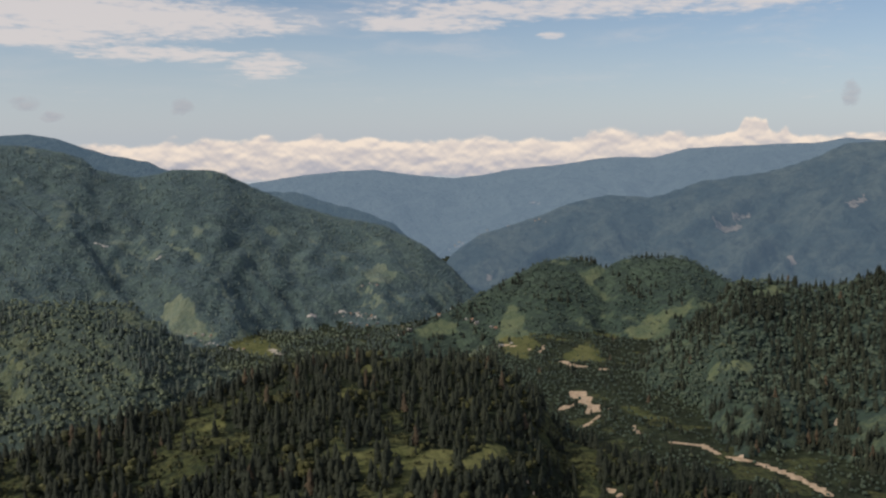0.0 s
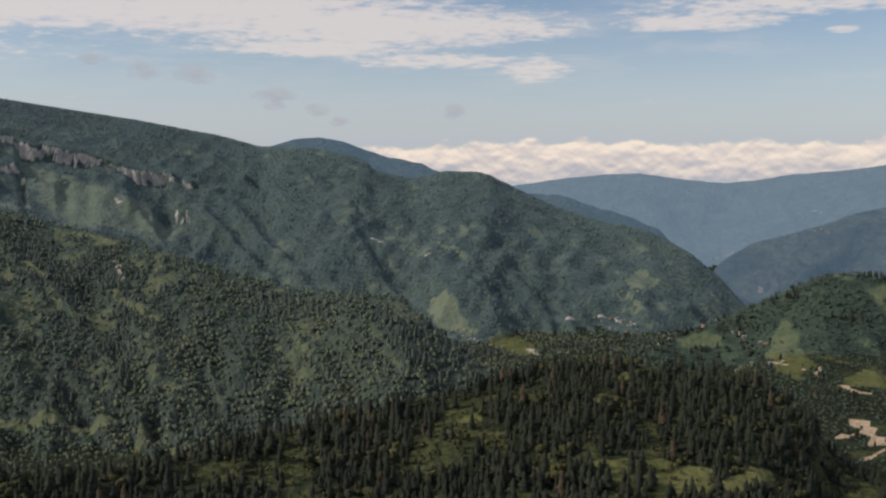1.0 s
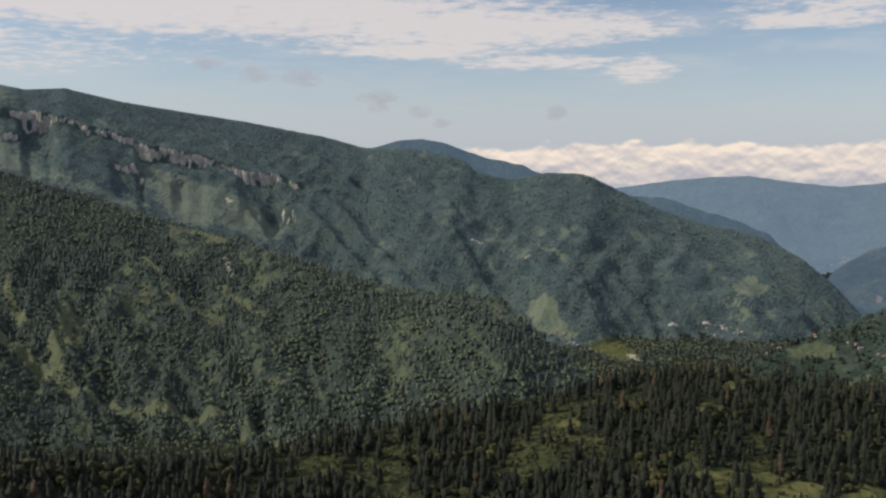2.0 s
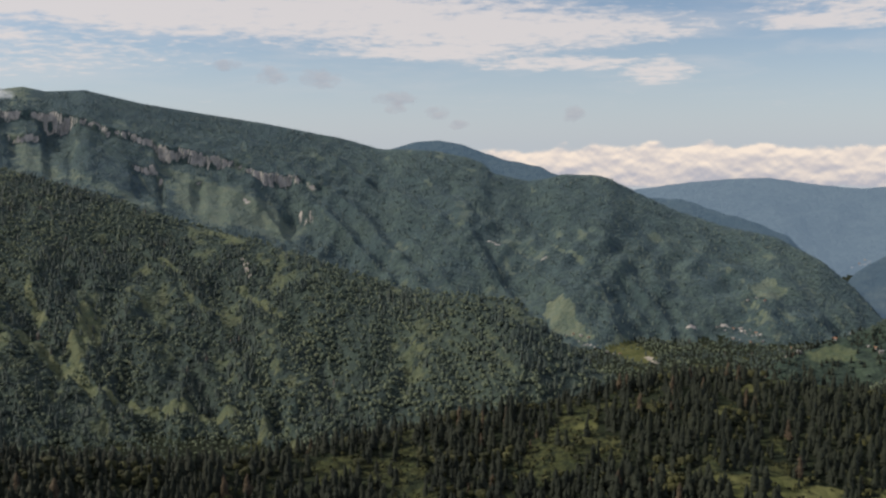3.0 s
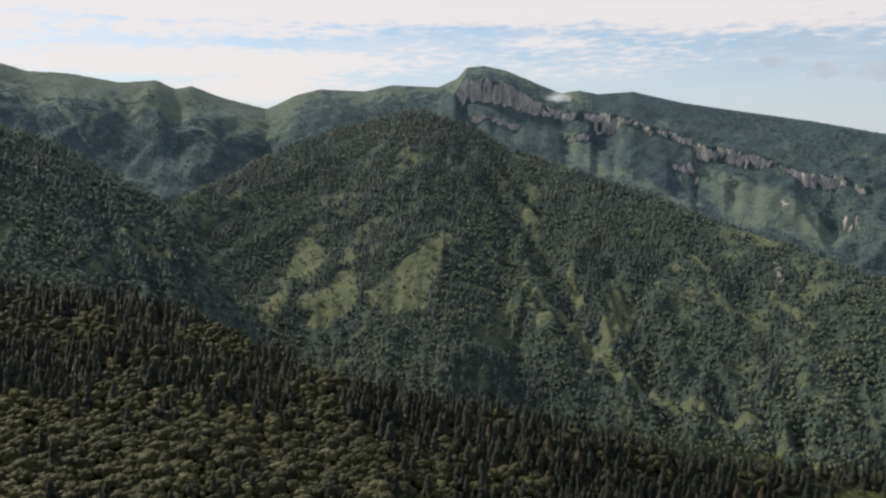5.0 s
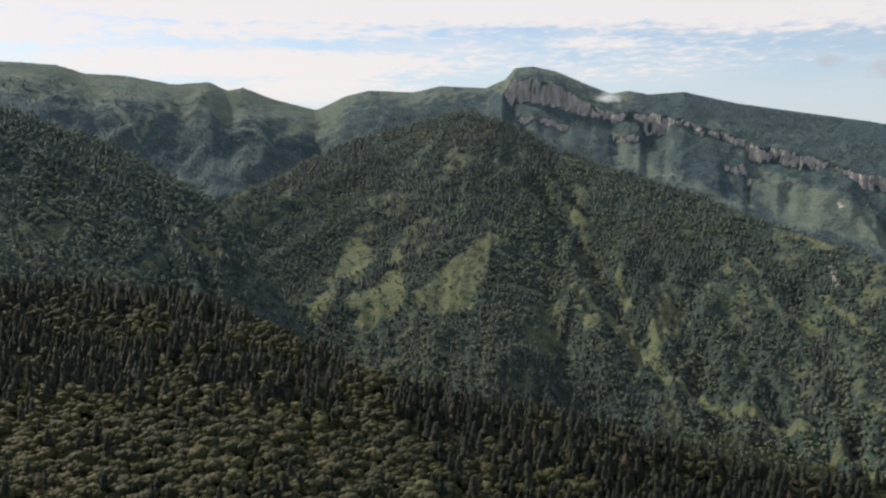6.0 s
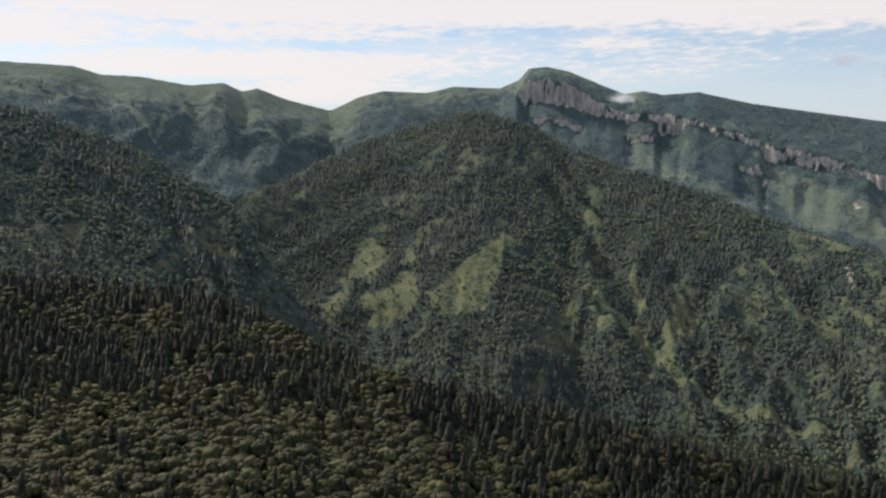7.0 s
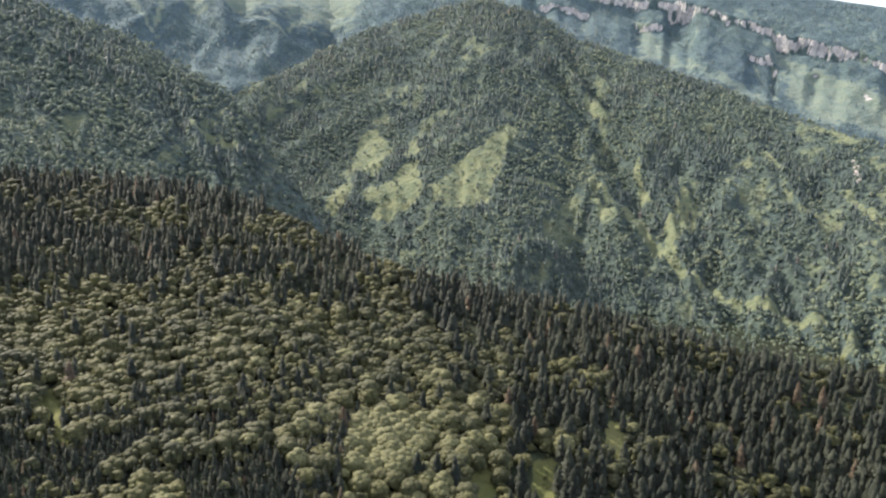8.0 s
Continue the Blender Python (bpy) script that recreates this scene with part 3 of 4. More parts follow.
def masks(x, y):
    az, r = bearing(x, y), np.hypot(x, y)
    rough = 0.6 * (fbm(x / 75, y / 75, 61, 3) - 0.5) + 1.15 * (fbm(x / 16, y / 16, 62, 3) - 0.5)
    m = np.zeros(np.shape(x))
    for strength, outline in MEADOWS:
        m = np.maximum(m, strength * inside(outline, x, y, rough))
    m = np.maximum(m, 0.9 * along(TRAILS, x, y, rough * 1.6))
    for name, depth in (("mountain_peak", 150), ("grassy_ridge", 420)):
        t = np.array(LIE[name]["crest"], float)
        d = np.interp(az, t[:, 0], t[:, 2]) - r
        on = step(az, t[0, 0] - 1, t[0, 0] + 1) * (r > 2800)
        if name == "mountain_peak":
            on = on * (1 - step(az, t[-1, 0], t[-1, 0] + 1))
        m = np.maximum(m, 0.62 * on * (1 - step(d + 420 * rough, depth * 0.35, depth * 1.1)))
    m = np.maximum(m, 0.45 * (1 - thick(x, y)) * (r < 1010))
    pasture = step(fbm(x / 70, y / 55, 181, 3), 0.54, 0.64) * step(az, -18, -14) * (1 - step(az, 2, 5)) * (r > 1330) * (r < 1700)
    m = np.maximum(m, 0.34 * pasture)
    strip = step(fbm((np.radians(az) * r - 0.9 * r) / 45, (r + 0.6 * np.radians(az) * r) / 190, 171, 3), 0.61 - 0.04 * (r > 2050) - 0.07 * (az > 12) * (az < 58) * (r < 2050), 0.72 - 0.03 * (r > 2050) - 0.06 * (az > 12) * (az < 58) * (r < 2050)) * (r > 1010) * (r < 3250)
    m = np.maximum(m, 0.52 * strip * (0.5 + 0.5 * step(fbm(x / 20, y / 20, 175, 3), 0.36, 0.58)))
    return m, along(GRAVEL, x, y, rough * 1.9), along(SCARS, x, y, rough * 2.4)


def thick(x, y):
    """Where the near spruce stands closed, and where it leaves glades."""
    az = bearing(x, y)
    return np.maximum(step(fbm(x / 42, y / 42, 78, 3), 0.38, 0.50), step(az, 33, 41))


def along(lines, x, y, rough, wider=1.0):
    """One on the lines given, falling off to nothing at their sides."""
    gv = np.zeros(np.shape(x))
    for line, half in lines:
        pts = [spot(a, rr) for a, rr in line]
        for (x0, y0), (x1, y1) in zip(pts[:-1], pts[1:]):
            t = np.clip(((x - x0) * (x1 - x0) + (y - y0) * (y1 - y0)) / ((x1 - x0) ** 2 + (y1 - y0) ** 2), 0, 1)
            q = np.hypot(x - x0 - t * (x1 - x0), y - y0 - t * (y1 - y0)) / (half * wider) + rough
            gv = np.maximum(gv, 1 - step(q, 0.6, 1.2))
    return gv


# ---- end of plan ----
def mesh_from(name, verts, faces, mat, attrs=(), smooth=True):
    """A mesh from arrays of vertices and of triangles or quads."""
    me = bpy.data.meshes.new(name)
    k = faces.shape[1]
    me.vertices.add(len(verts))
    me.vertices.foreach_set("co", np.ascontiguousarray(verts, np.float32).ravel())
    me.loops.add(faces.size)
    me.loops.foreach_set("vertex_index", np.ascontiguousarray(faces, np.int32).ravel())
    me.polygons.add(len(faces))
    me.polygons.foreach_set("loop_start", np.arange(0, faces.size, k, dtype=np.int32))
    if smooth:
        me.polygons.foreach_set("use_smooth", np.ones(len(faces), bool))
    for key, values in attrs:
        a = me.attributes.new(key, "FLOAT", "POINT")
        a.data.foreach_set("value", np.ascontiguousarray(values, np.float32))
    me.update(calc_edges=True)
    me.materials.append(mat)
    return me


def part(name, me, parent, label=""):
    ob = new(name, me)
    ob.parent = parent
    return tagged(ob, label) if label else ob


AZ = np.concatenate([np.arange(-160, -40, 4.0), np.arange(-40, 31, 0.24), np.arange(31, 61, 0.13), np.arange(61, 105, 0.24), np.arange(105, 200.1, 4.0)])
AZ[-1] = 200.0
RR = np.concatenate([np.arange(20, 400, 20), np.arange(400, 1000, 7), np.arange(1000, 2800, 11), np.arange(2800, 2960, 14),
                     np.arange(2960, 3470, 6), np.arange(3470, 4700, 25), np.arange(4700, 4930, 45)]).astype(float)
GA, GR = np.meshgrid(AZ, RR, indexing="ij")
GX, GY = spot(GA, GR)
GZ, GK = relief(GX, GY)
GM, GG, GS = masks(GX, GY)
STEEP = np.gradient(GZ, axis=1) / np.maximum(np.gradient(GR, axis=1), 1e-6)
LEDGE = fbm(np.radians(GA) * 3450 / 26, GZ / 14, 401, 3)
CLEFT = fbm(np.radians(GA) * 3450 / 55, GR * 0, 403, 3)
GROCK = np.maximum(step(STEEP, 1.0, 1.7) * (GR > 2700) * (0.3 + 0.7 * step(LEDGE, 0.30, 0.48)) * (GA > 30) * (GA < 60.5) * (0.72 + 0.28 * np.maximum(step(CLEFT, 0.40, 0.52), step(GA, 51, 53))), 0.75 * GS)

LOOK = {
    "ground": (M_GROUND, "forest hill with dark spruce, clearings and a pale gravel river bed"),
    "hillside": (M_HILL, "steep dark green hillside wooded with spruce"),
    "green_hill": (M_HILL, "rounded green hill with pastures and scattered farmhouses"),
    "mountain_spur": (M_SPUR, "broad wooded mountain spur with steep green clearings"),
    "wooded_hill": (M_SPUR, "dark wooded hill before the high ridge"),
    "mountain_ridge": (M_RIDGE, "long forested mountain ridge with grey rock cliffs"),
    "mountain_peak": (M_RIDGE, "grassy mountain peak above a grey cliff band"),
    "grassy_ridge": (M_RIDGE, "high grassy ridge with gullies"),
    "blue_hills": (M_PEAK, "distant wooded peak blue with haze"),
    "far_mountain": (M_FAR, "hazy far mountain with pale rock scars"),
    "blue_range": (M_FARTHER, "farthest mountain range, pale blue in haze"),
}
NA, NR = GX.shape
ids = np.arange(NA * NR).reshape(NA, NR)
quads = np.stack([ids[:-1, :-1], ids[:-1, 1:], ids[1:, 1:], ids[1:, :-1]], -1).reshape(-1, 4)[:, ::-1]
qkind = GK[:-1, :-1].reshape(-1)
allv = np.stack([GX, GY, GZ], -1).reshape(-1, 3)
for i, name in enumerate(KINDS):
    q = quads[qkind == i]
    if not len(q):
        continue
    used, inv = np.unique(q, return_inverse=True)
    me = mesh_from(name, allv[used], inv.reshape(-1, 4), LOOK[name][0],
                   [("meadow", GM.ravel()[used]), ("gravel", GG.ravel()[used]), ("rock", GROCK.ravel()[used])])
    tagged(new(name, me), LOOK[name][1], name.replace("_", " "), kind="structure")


# ---------------------------------------------------------------- trees
def spruce_shape(tiers, sides, seed):
    """Stacked ragged skirts of a spruce, one high and about 0.3 wide."""
    rnd = np.random.RandomState(seed)
    v, f = [], []
    for k in range(tiers):
        u = k / tiers
        z0, z1 = 0.05 + 0.82 * u, min(0.05 + 0.82 * u + 1.1 / tiers + 0.16, 1.0)
        rad = (0.175 * (1 - u) ** 0.62 + 0.022) * rnd.uniform(0.82, 1.18)
        ox, oy = rnd.uniform(-0.02, 0.02), rnd.uniform(-0.02, 0.02)
        base = len(v)
        for s in range(sides):
            a = 2 * math.pi * (s + 0.5 * (k % 2)) / sides + rnd.uniform(-0.2, 0.2)
            q = rad * (1.0 if s % 2 else 0.7) * rnd.uniform(0.75, 1.25)
            v.append((q * math.cos(a) + ox, q * math.sin(a) + oy, z0 + rnd.uniform(-0.05, 0.04)))
        v.append((0, 0, z1))
        f += [(base + s, base + (s + 1) % sides, base + sides) for s in range(sides)]
    return np.array(v), np.array(f)


def blob(rnd, sides, rings, centre, rad):
    """A lumpy tuft of leaves."""
    v, f = [], []
    for k in range(rings):
        e = -0.5 + (math.pi / 2 + 0.5) * k / rings
        for s in range(sides):
            a = 2 * math.pi * (s + 0.5 * (k % 2)) / sides
            q = rad * rnd.uniform(0.78, 1.2)
            v.append((centre[0] + q * math.cos(e) * math.cos(a), centre[1] + q * math.cos(e) * math.sin(a), centre[2] + q * math.sin(e)))
    v.append((centre[0], centre[1], centre[2] + rad * rnd.uniform(0.85, 1.1)))
    for k in range(rings - 1):
        for s in range(sides):
            a, b = k * sides + s, k * sides + (s + 1) % sides
            f += [(a, b, b + sides), (a, b + sides, a + sides)]
    t = (rings - 1) * sides
    f += [(t + s, t + (s + 1) % sides, len(v) - 1) for s in range(sides)]
    return np.array(v), np.array(f)


def beech_shape(clumps, sides, rings, seed):
    """A domed crown of leaf tufts, one high."""
    rnd = np.random.RandomState(seed)
    vs, fs, n = [], [], 0
    for k in range(clumps):
        a, q = 2.4 * k + rnd.uniform(-0.3, 0.3), 0.30 * math.sqrt(k / max(clumps, 1))
        rad = rnd.uniform(0.17, 0.24) * (1.25 if clumps < 4 else 1.2) * (0.85 if clumps > 12 else 1)
        z = 0.70 - 1.5 * q * q - rnd.uniform(0, 0.12)
        if clumps > 12 and k % 3 == 0:
            z -= 0.16
            q *= 1.15
        v, f = blob(rnd, sides, rings, (q * math.cos(a), q * math.sin(a), z), rad)
        vs.append(v)
        fs.append(f + n)
        n += len(v)
    return np.concatenate(vs), np.concatenate(fs)


def stand(name, label, shapes, mat, x, y, z, high, wide, tint, category="trees"):
    """Many trees joined into one mesh."""
    rnd = np.random.RandomState(len(x))
    pick = rnd.randint(0, len(shapes), len(x))
    turn = rnd.uniform(0, 6.283, len(x))
    vs, fs, ts, n = [], [], [], 0
    for k, (v, f) in enumerate(shapes):
        m = pick == k
        c, s, cnt = np.cos(turn[m])[:, None], np.sin(turn[m])[:, None], int(m.sum())
        w_, h_ = (wide[m] * high[m])[:, None], high[m][:, None]
        px = (v[None, :, 0] * c - v[None, :, 1] * s) * w_ + x[m][:, None]
        py = (v[None, :, 0] * s + v[None, :, 1] * c) * w_ + y[m][:, None]
        pz = v[None, :, 2] * h_ + z[m][:, None]
        vs.append(np.stack([px, py, pz], -1).reshape(-1, 3))
        fs.append((f[None] + n + len(v) * np.arange(cnt)[:, None, None]).reshape(-1, 3))
        ts.append(np.repeat(tint[m], len(v)))
        n += cnt * len(v)
    me = mesh_from(name, np.concatenate(vs), np.concatenate(fs), mat, [("tint", np.concatenate(ts))])
    return tagged(new(name, me), label, category, kind="stuff")


def scatter(count, az0, az1, r0, r1, kinds, seed, behind=40, low=False):
    """Places of trees in a sector of the plan, on the near side of the forms named, off the meadows."""
    rnd = np.random.RandomState(seed)
    az = rnd.uniform(az0, az1, count)
    r = np.sqrt(rnd.uniform(r0 ** 2, r1 ** 2, count))
    x, y = spot(az, r)
    z, k = relief(x, y)
    ok = np.isin(k, [KINDS.index(n) for n in kinds])
    for n in kinds:
        t = np.array(LIE[n]["crest"], float)
        ok &= (k != KINDS.index(n)) | (r < np.interp(az, t[:, 0], t[:, 2]) + (behind if n != "ground" or r1 < 1020 else 1800))
    for n in ("mountain_peak", "grassy_ridge"):
        t = np.array(LIE[n]["crest"], float)
        ok &= (k != KINDS.index(n)) | (r < np.interp(az, t[:, 0], t[:, 2]) - 90)
    m, g, _ = masks(x, y)
    g = np.maximum(g, 0.3 * along(GRAVEL[:1], x, y, 0.0, 6.0))
    ok &= rnd.uniform(size=count) > np.maximum(0.92 * (step(m, 0.5, 0.8) if low else step(m, 0.15, 0.45)), step(g, 0.1, 0.4))
    dens = fbm(x / 70, y / 70, 77, 3)
    if not low:
        ok &= rnd.uniform(size=count) < step(dens, 0.26, 0.46) * 0.65 + 0.35
    return x[ok], y[ok], z[ok], rnd


SPRUCE_FAR = [spruce_shape(2, 5, s) for s in range(3)]
SPRUCE_MID = [spruce_shape(4, 6, s) for s in range(4)]
SPRUCE_NEAR = [spruce_shape(7, 8, 10 + s) for s in range(6)]
BEECH_FAR = [beech_shape(1, 6, 2, 20 + s) for s in range(3)]
BEECH_SMALL = [beech_shape(2, 5, 2, 130 + s) for s in range(6)]
BEECH_MID = [beech_shape(3, 5, 2, 30 + s) for s in range(6)]
BEECH_NEAR = [beech_shape(7, 6, 2, 50 + s) for s in range(6)]


def broadleaf_share(x, y):
    """Where beech takes over from spruce: a band across the near slope, and drifts on the mountains."""
    az, r = bearing(x, y), np.hypot(x, y)
    drift = fbm(x / 130, y / 130, 88, 3)
    small = fbm(x / 35, y / 35, 188, 2)
    wave = 60 * (fbm(x / 80, y / 80, 66, 3) - 0.5)
    top = np.interp(az, [62, 68, 80, 90], [600, 648, 690, 705]) + wave
    foot = np.interp(az, [72, 78, 91], [400, 470, 515]) + wave
    band = step(az, 60, 66) * step(r, foot - 15, foot + 15) * (1 - step(r, top - 20, top + 20))
    far = step(drift, 0.46, 0.54)
    groves = step(small, 0.54, 0.62) * np.where(az > 60, 0.9, 0.55)
    near = np.maximum(band * (0.70 + 0.28 * step(small, 0.36, 0.46)), groves)
    high_wood = np.maximum(step(az, -18, -23), step(r, 1130, 1210) * (1 - step(r, 1330, 1400)))
    east = (0.35 + 0.65 * step(fbm(x / 60, y / 60, 288, 3), 0.36, 0.50)) * (1 - 0.35 * high_wood * (az < -10))
    return np.where(r < 1000, near, np.where((az < -3) & (r < 1800), east, 0.42 + 0.52 * far))


def kept_apart(x, y, gap):
    """Leaves out places closer than about gap to another."""
    cell = np.floor(np.stack([x, y], -1) / gap).astype(int)
    return np.unique(cell, axis=0, return_index=True)[1]


def forest(label, count, sector, kinds, seed, shapes, mats, size, gap, behind=40, single=0, share=None):
    x, y, z, rnd = scatter(count, *sector, kinds, seed, behind=behind)
    s = kept_apart(x, y, gap)
    x, y, z = x[s], y[s], z[s]
    leafy = rnd.uniform(size=len(x)) < (broadleaf_share(x, y) if share is None else share)
    az, r = bearing(x, y), np.hypot(x, y)
    patch = 0.5 * fbm(x / 60, y / 60, 99, 3) + 0.5 * fbm(x / 230, y / 230, 199, 2)
    tint = np.clip(rnd.uniform(0, 1, len(x)) * 0.6 + step(patch, 0.36, 0.64) * 0.6 - 0.1, 0, 0.92)
    tint = np.where(rnd.uniform(size=len(x)) < np.where(r < 1000, 0.03, 0.012), 1.0, tint)
    high = rnd.uniform(0.42, 1.1, len(x)) * size
    high = np.where((r < 1000) & ~leafy, high * (1 - 0.45 * step(az, 70, 78) * (1 - step(r, 490, 520))), high)
    high = np.where(leafy, high * np.where((az < -3) & (r < 1800), 0.52, np.where(r < 1000, 0.66, 0.75)), high)
    wide = np.where(leafy, np.where(r < 1000, rnd.uniform(0.85, 1.25, len(x)), rnd.uniform(0.85, 1.2, len(x))),
                    np.where(r < 1000, rnd.uniform(1.0, 1.5, len(x)), rnd.uniform(1.0, 1.5, len(x))))
    alone = np.zeros(len(x), bool)
    for kind in (True, False):
        if single:
            near = np.where((leafy == kind) & (az > 38) & (r > 405), np.hypot(x + 395, y - 190), 1e9)
            alone[np.argsort(near)[:single]] = True
    s = ~leafy & ~alone
    if s.any():
        stand("spruce_forest", "dark spruce forest on " + label, shapes[0], mats[0], x[s], y[s], z[s] - 0.5, high[s], wide[s], tint[s])
    s = leafy & ~alone
    if s.any():
        stand("beech_forest", "green broadleaf forest on " + label, shapes[1], mats[1], x[s], y[s], z[s] - high[s] * 0.12, high[s], wide[s], tint[s])
    return [(x[i], y[i], z[i], high[i], wide[i], bool(leafy[i])) for i in np.nonzero(alone)[0]]


BUSH = [beech_shape(1, 5, 2, 70 + s) for s in range(4)]
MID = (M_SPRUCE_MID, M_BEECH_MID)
x, y, z, rnd = scatter(10000, -30, 95, 390, 800, ["ground"], 21, 40, True)
stand("undergrowth", "low green scrub between the near trees", BUSH, M_BEECH, x, y, z - 0.8, rnd.uniform(2.0, 5.5, len(x)), rnd.uniform(1.0, 1.7, len(x)),
      rnd.uniform(0.1, 0.9, len(x)), "scrub")
x, y, z, rnd = scatter(6500, 60, 95, 395, 720, ["ground"], 23, 40, True)
keep = broadleaf_share(x, y) > 0.5
x, y, z = x[keep], y[keep], z[keep]
stand("young_broadleaf", "olive broadleaf saplings filling the near wood", [beech_shape(2, 5, 2, 90 + k) for k in range(4)], M_BEECH, x, y, z - 0.8,
      rnd.uniform(4.5, 9.0, len(x)), rnd.uniform(0.9, 1.4, len(x)), rnd.uniform(0.1, 0.9, len(x)), "saplings")
x, y, z, rnd = scatter(13000, 10, 92, 1150, 2450, ["mountain_spur", "wooded_hill"], 22, 10, True)
stand("mountain_scrub", "low pale green scrub on the mountain spur", BUSH, M_BEECH_MID, x, y, z - 0.8, rnd.uniform(3.0, 7.5, len(x)), rnd.uniform(1.0, 1.7, len(x)),
      rnd.uniform(0.0, 0.8, len(x)), "scrub")
SPRUCE_HILL = [spruce_shape(6, 6, 110 + s) for s in range(5)]
forest("the round near hill", 12000, (-30, 20, 640, 1010), ["ground"], 1, (SPRUCE_HILL, BEECH_MID), (M_SPRUCE, M_BEECH), 18, 7.4, 30)
forest("the far side of the near hill", 17000, (20, 95, 640, 1015), ["ground"], 31, (SPRUCE_HILL, BEECH_MID), (M_SPRUCE, M_BEECH), 20, 7.4, 260)
forest("a young plantation", 5200, (72, 95, 385, 508), ["ground"], 41, (SPRUCE_MID, BEECH_MID), (M_SPRUCE, M_BEECH), 15, 3.8, 60, 0, 0.06)
NEAREST = forest("the near slope", 18000, (-30, 95, 380, 640), ["ground"], 11, (SPRUCE_NEAR, BEECH_NEAR), (M_SPRUCE, M_BEECH), 20, 6.6, 60, 290)
forest("the steep hillside", 24000, (-32, -4, 860, 1350), ["hillside"], 2, (SPRUCE_MID, BEECH_MID), (M_SPRUCE, M_BEECH_HILL), 17, 5.6)
forest("the river flats", 13000, (-32, -3, 800, 1500), ["ground"], 12, (SPRUCE_MID, BEECH_SMALL), (M_SPRUCE, M_BEECH_HILL), 12, 6.2, 1800, 0, 0.9)
forest("the green hill", 14000, (-30, 8, 1000, 1760), ["green_hill"], 3, (SPRUCE_MID, BEECH_MID), (M_SPRUCE, M_BEECH_HILL), 14, 5.8)
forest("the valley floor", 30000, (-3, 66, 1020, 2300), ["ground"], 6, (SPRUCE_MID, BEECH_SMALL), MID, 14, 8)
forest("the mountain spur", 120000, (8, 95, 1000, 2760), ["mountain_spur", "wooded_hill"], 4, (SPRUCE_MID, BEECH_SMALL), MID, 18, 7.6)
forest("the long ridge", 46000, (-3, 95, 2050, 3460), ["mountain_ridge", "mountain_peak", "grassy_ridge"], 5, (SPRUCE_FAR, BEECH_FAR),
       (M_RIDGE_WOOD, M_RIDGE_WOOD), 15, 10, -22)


# ---------------------------------------------------------------- single trees of the near slope
def trunk_mesh(name, height, radius, lean=0.0):
    bm = bmesh.new()
    rings, sides = 5, 7
    vs = []
    for k in range(rings):
        u = k / (rings - 1)
        q = radius * (1.25 if k == 0 else 1 - 0.75 * u)
        vs.append([bm.verts.new((q * math.cos(6.283 * i / sides) + lean * u * u, q * math.sin(6.283 * i / sides), height * u - 0.02)) for i in range(sides)])
    for a, b in zip(vs[:-1], vs[1:]):
        for i in range(sides):
            bm.faces.new((a[i], a[(i + 1) % sides], b[(i + 1) % sides], b[i]))
    bm.faces.new(vs[-1])
    me = bpy.data.meshes.new(name)
    bm.to_mesh(me)
    bm.free()
    me.materials.append(M_BARK)
    return me


def limb_mesh(name, start, end, radius):
    bm = bmesh.new()
    a, b = Vector(start), Vector(end)
    mid = (a + b) / 2 + Vector((0, 0, 0.05 * (b - a).length))
    rings = []
    for c, q in ((a, radius), (mid, radius * 0.7), (b, radius * 0.3)):
        u = (b - a).normalized()
        s = u.orthogonal().normalized()
        t = u.cross(s)
        rings.append([bm.verts.new(c + q * (math.cos(6.283 * i / 5) * s + math.sin(6.283 * i / 5) * t)) for i in range(5)])
    for p, q in zip(rings[:-1], rings[1:]):
        for i in range(5):
            bm.faces.new((p[i], p[(i + 1) % 5], q[(i + 1) % 5], q[i]))
    me = bpy.data.meshes.new(name)
    bm.to_mesh(me)
    bm.free()
    me.materials.append(M_BARK)
    return me


def spruce_tree(seed, tint):
    root = new("spruce_tree")
    root.empty_display_size = 0.1
    v, f = spruce_shape(12, 14, 200 + seed)
    part("trunk", trunk_mesh("trunk", 0.9, 0.016), root)
    part("crown", mesh_from("crown", v, f, M_SPRUCE, [("tint", np.full(len(v), tint))]), root)
    return root


def beech_tree(seed, tint):
    root = new("beech_tree")
    root.empty_display_size = 0.1
    rnd = np.random.RandomState(seed)
    v, f = beech_shape(34, 7, 3, 300 + seed)
    part("trunk", trunk_mesh("trunk", 0.62, 0.030, 0.02), root)
    for k in range(4):
        a = 1.57 * k + rnd.uniform(-0.4, 0.4)
        part("limb", limb_mesh("limb", (0.01, 0, 0.28 + 0.05 * k), (0.2 * math.cos(a), 0.2 * math.sin(a), 0.52 + 0.04 * k), 0.014), root)
    # Crown tint grows a little lighter from foot to top
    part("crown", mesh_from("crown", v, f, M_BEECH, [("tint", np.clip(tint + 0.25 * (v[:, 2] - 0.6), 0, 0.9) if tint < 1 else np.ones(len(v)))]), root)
    return root


SPRUCES = [tagged(spruce_tree(k, t), lab, "spruce tree", "spruces on the near slope") for k, (t, lab) in enumerate((
    (0.1, "dark green spruce standing in the near forest"), (0.35, "narrow green spruce standing in the near forest"),
    (0.6, "lighter green spruce beside a clearing"), (0.85, "pale olive spruce with ragged branches"), (1.0, "dying spruce with rust-brown needles")))]
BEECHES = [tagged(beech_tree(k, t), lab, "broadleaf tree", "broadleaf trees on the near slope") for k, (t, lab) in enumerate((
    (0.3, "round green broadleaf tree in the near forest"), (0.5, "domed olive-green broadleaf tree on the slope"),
    (0.7, "light green broadleaf tree with a lumpy crown"), (1.0, "pale yellow-green broadleaf tree coloured as if sunlit beside a clearing")))]
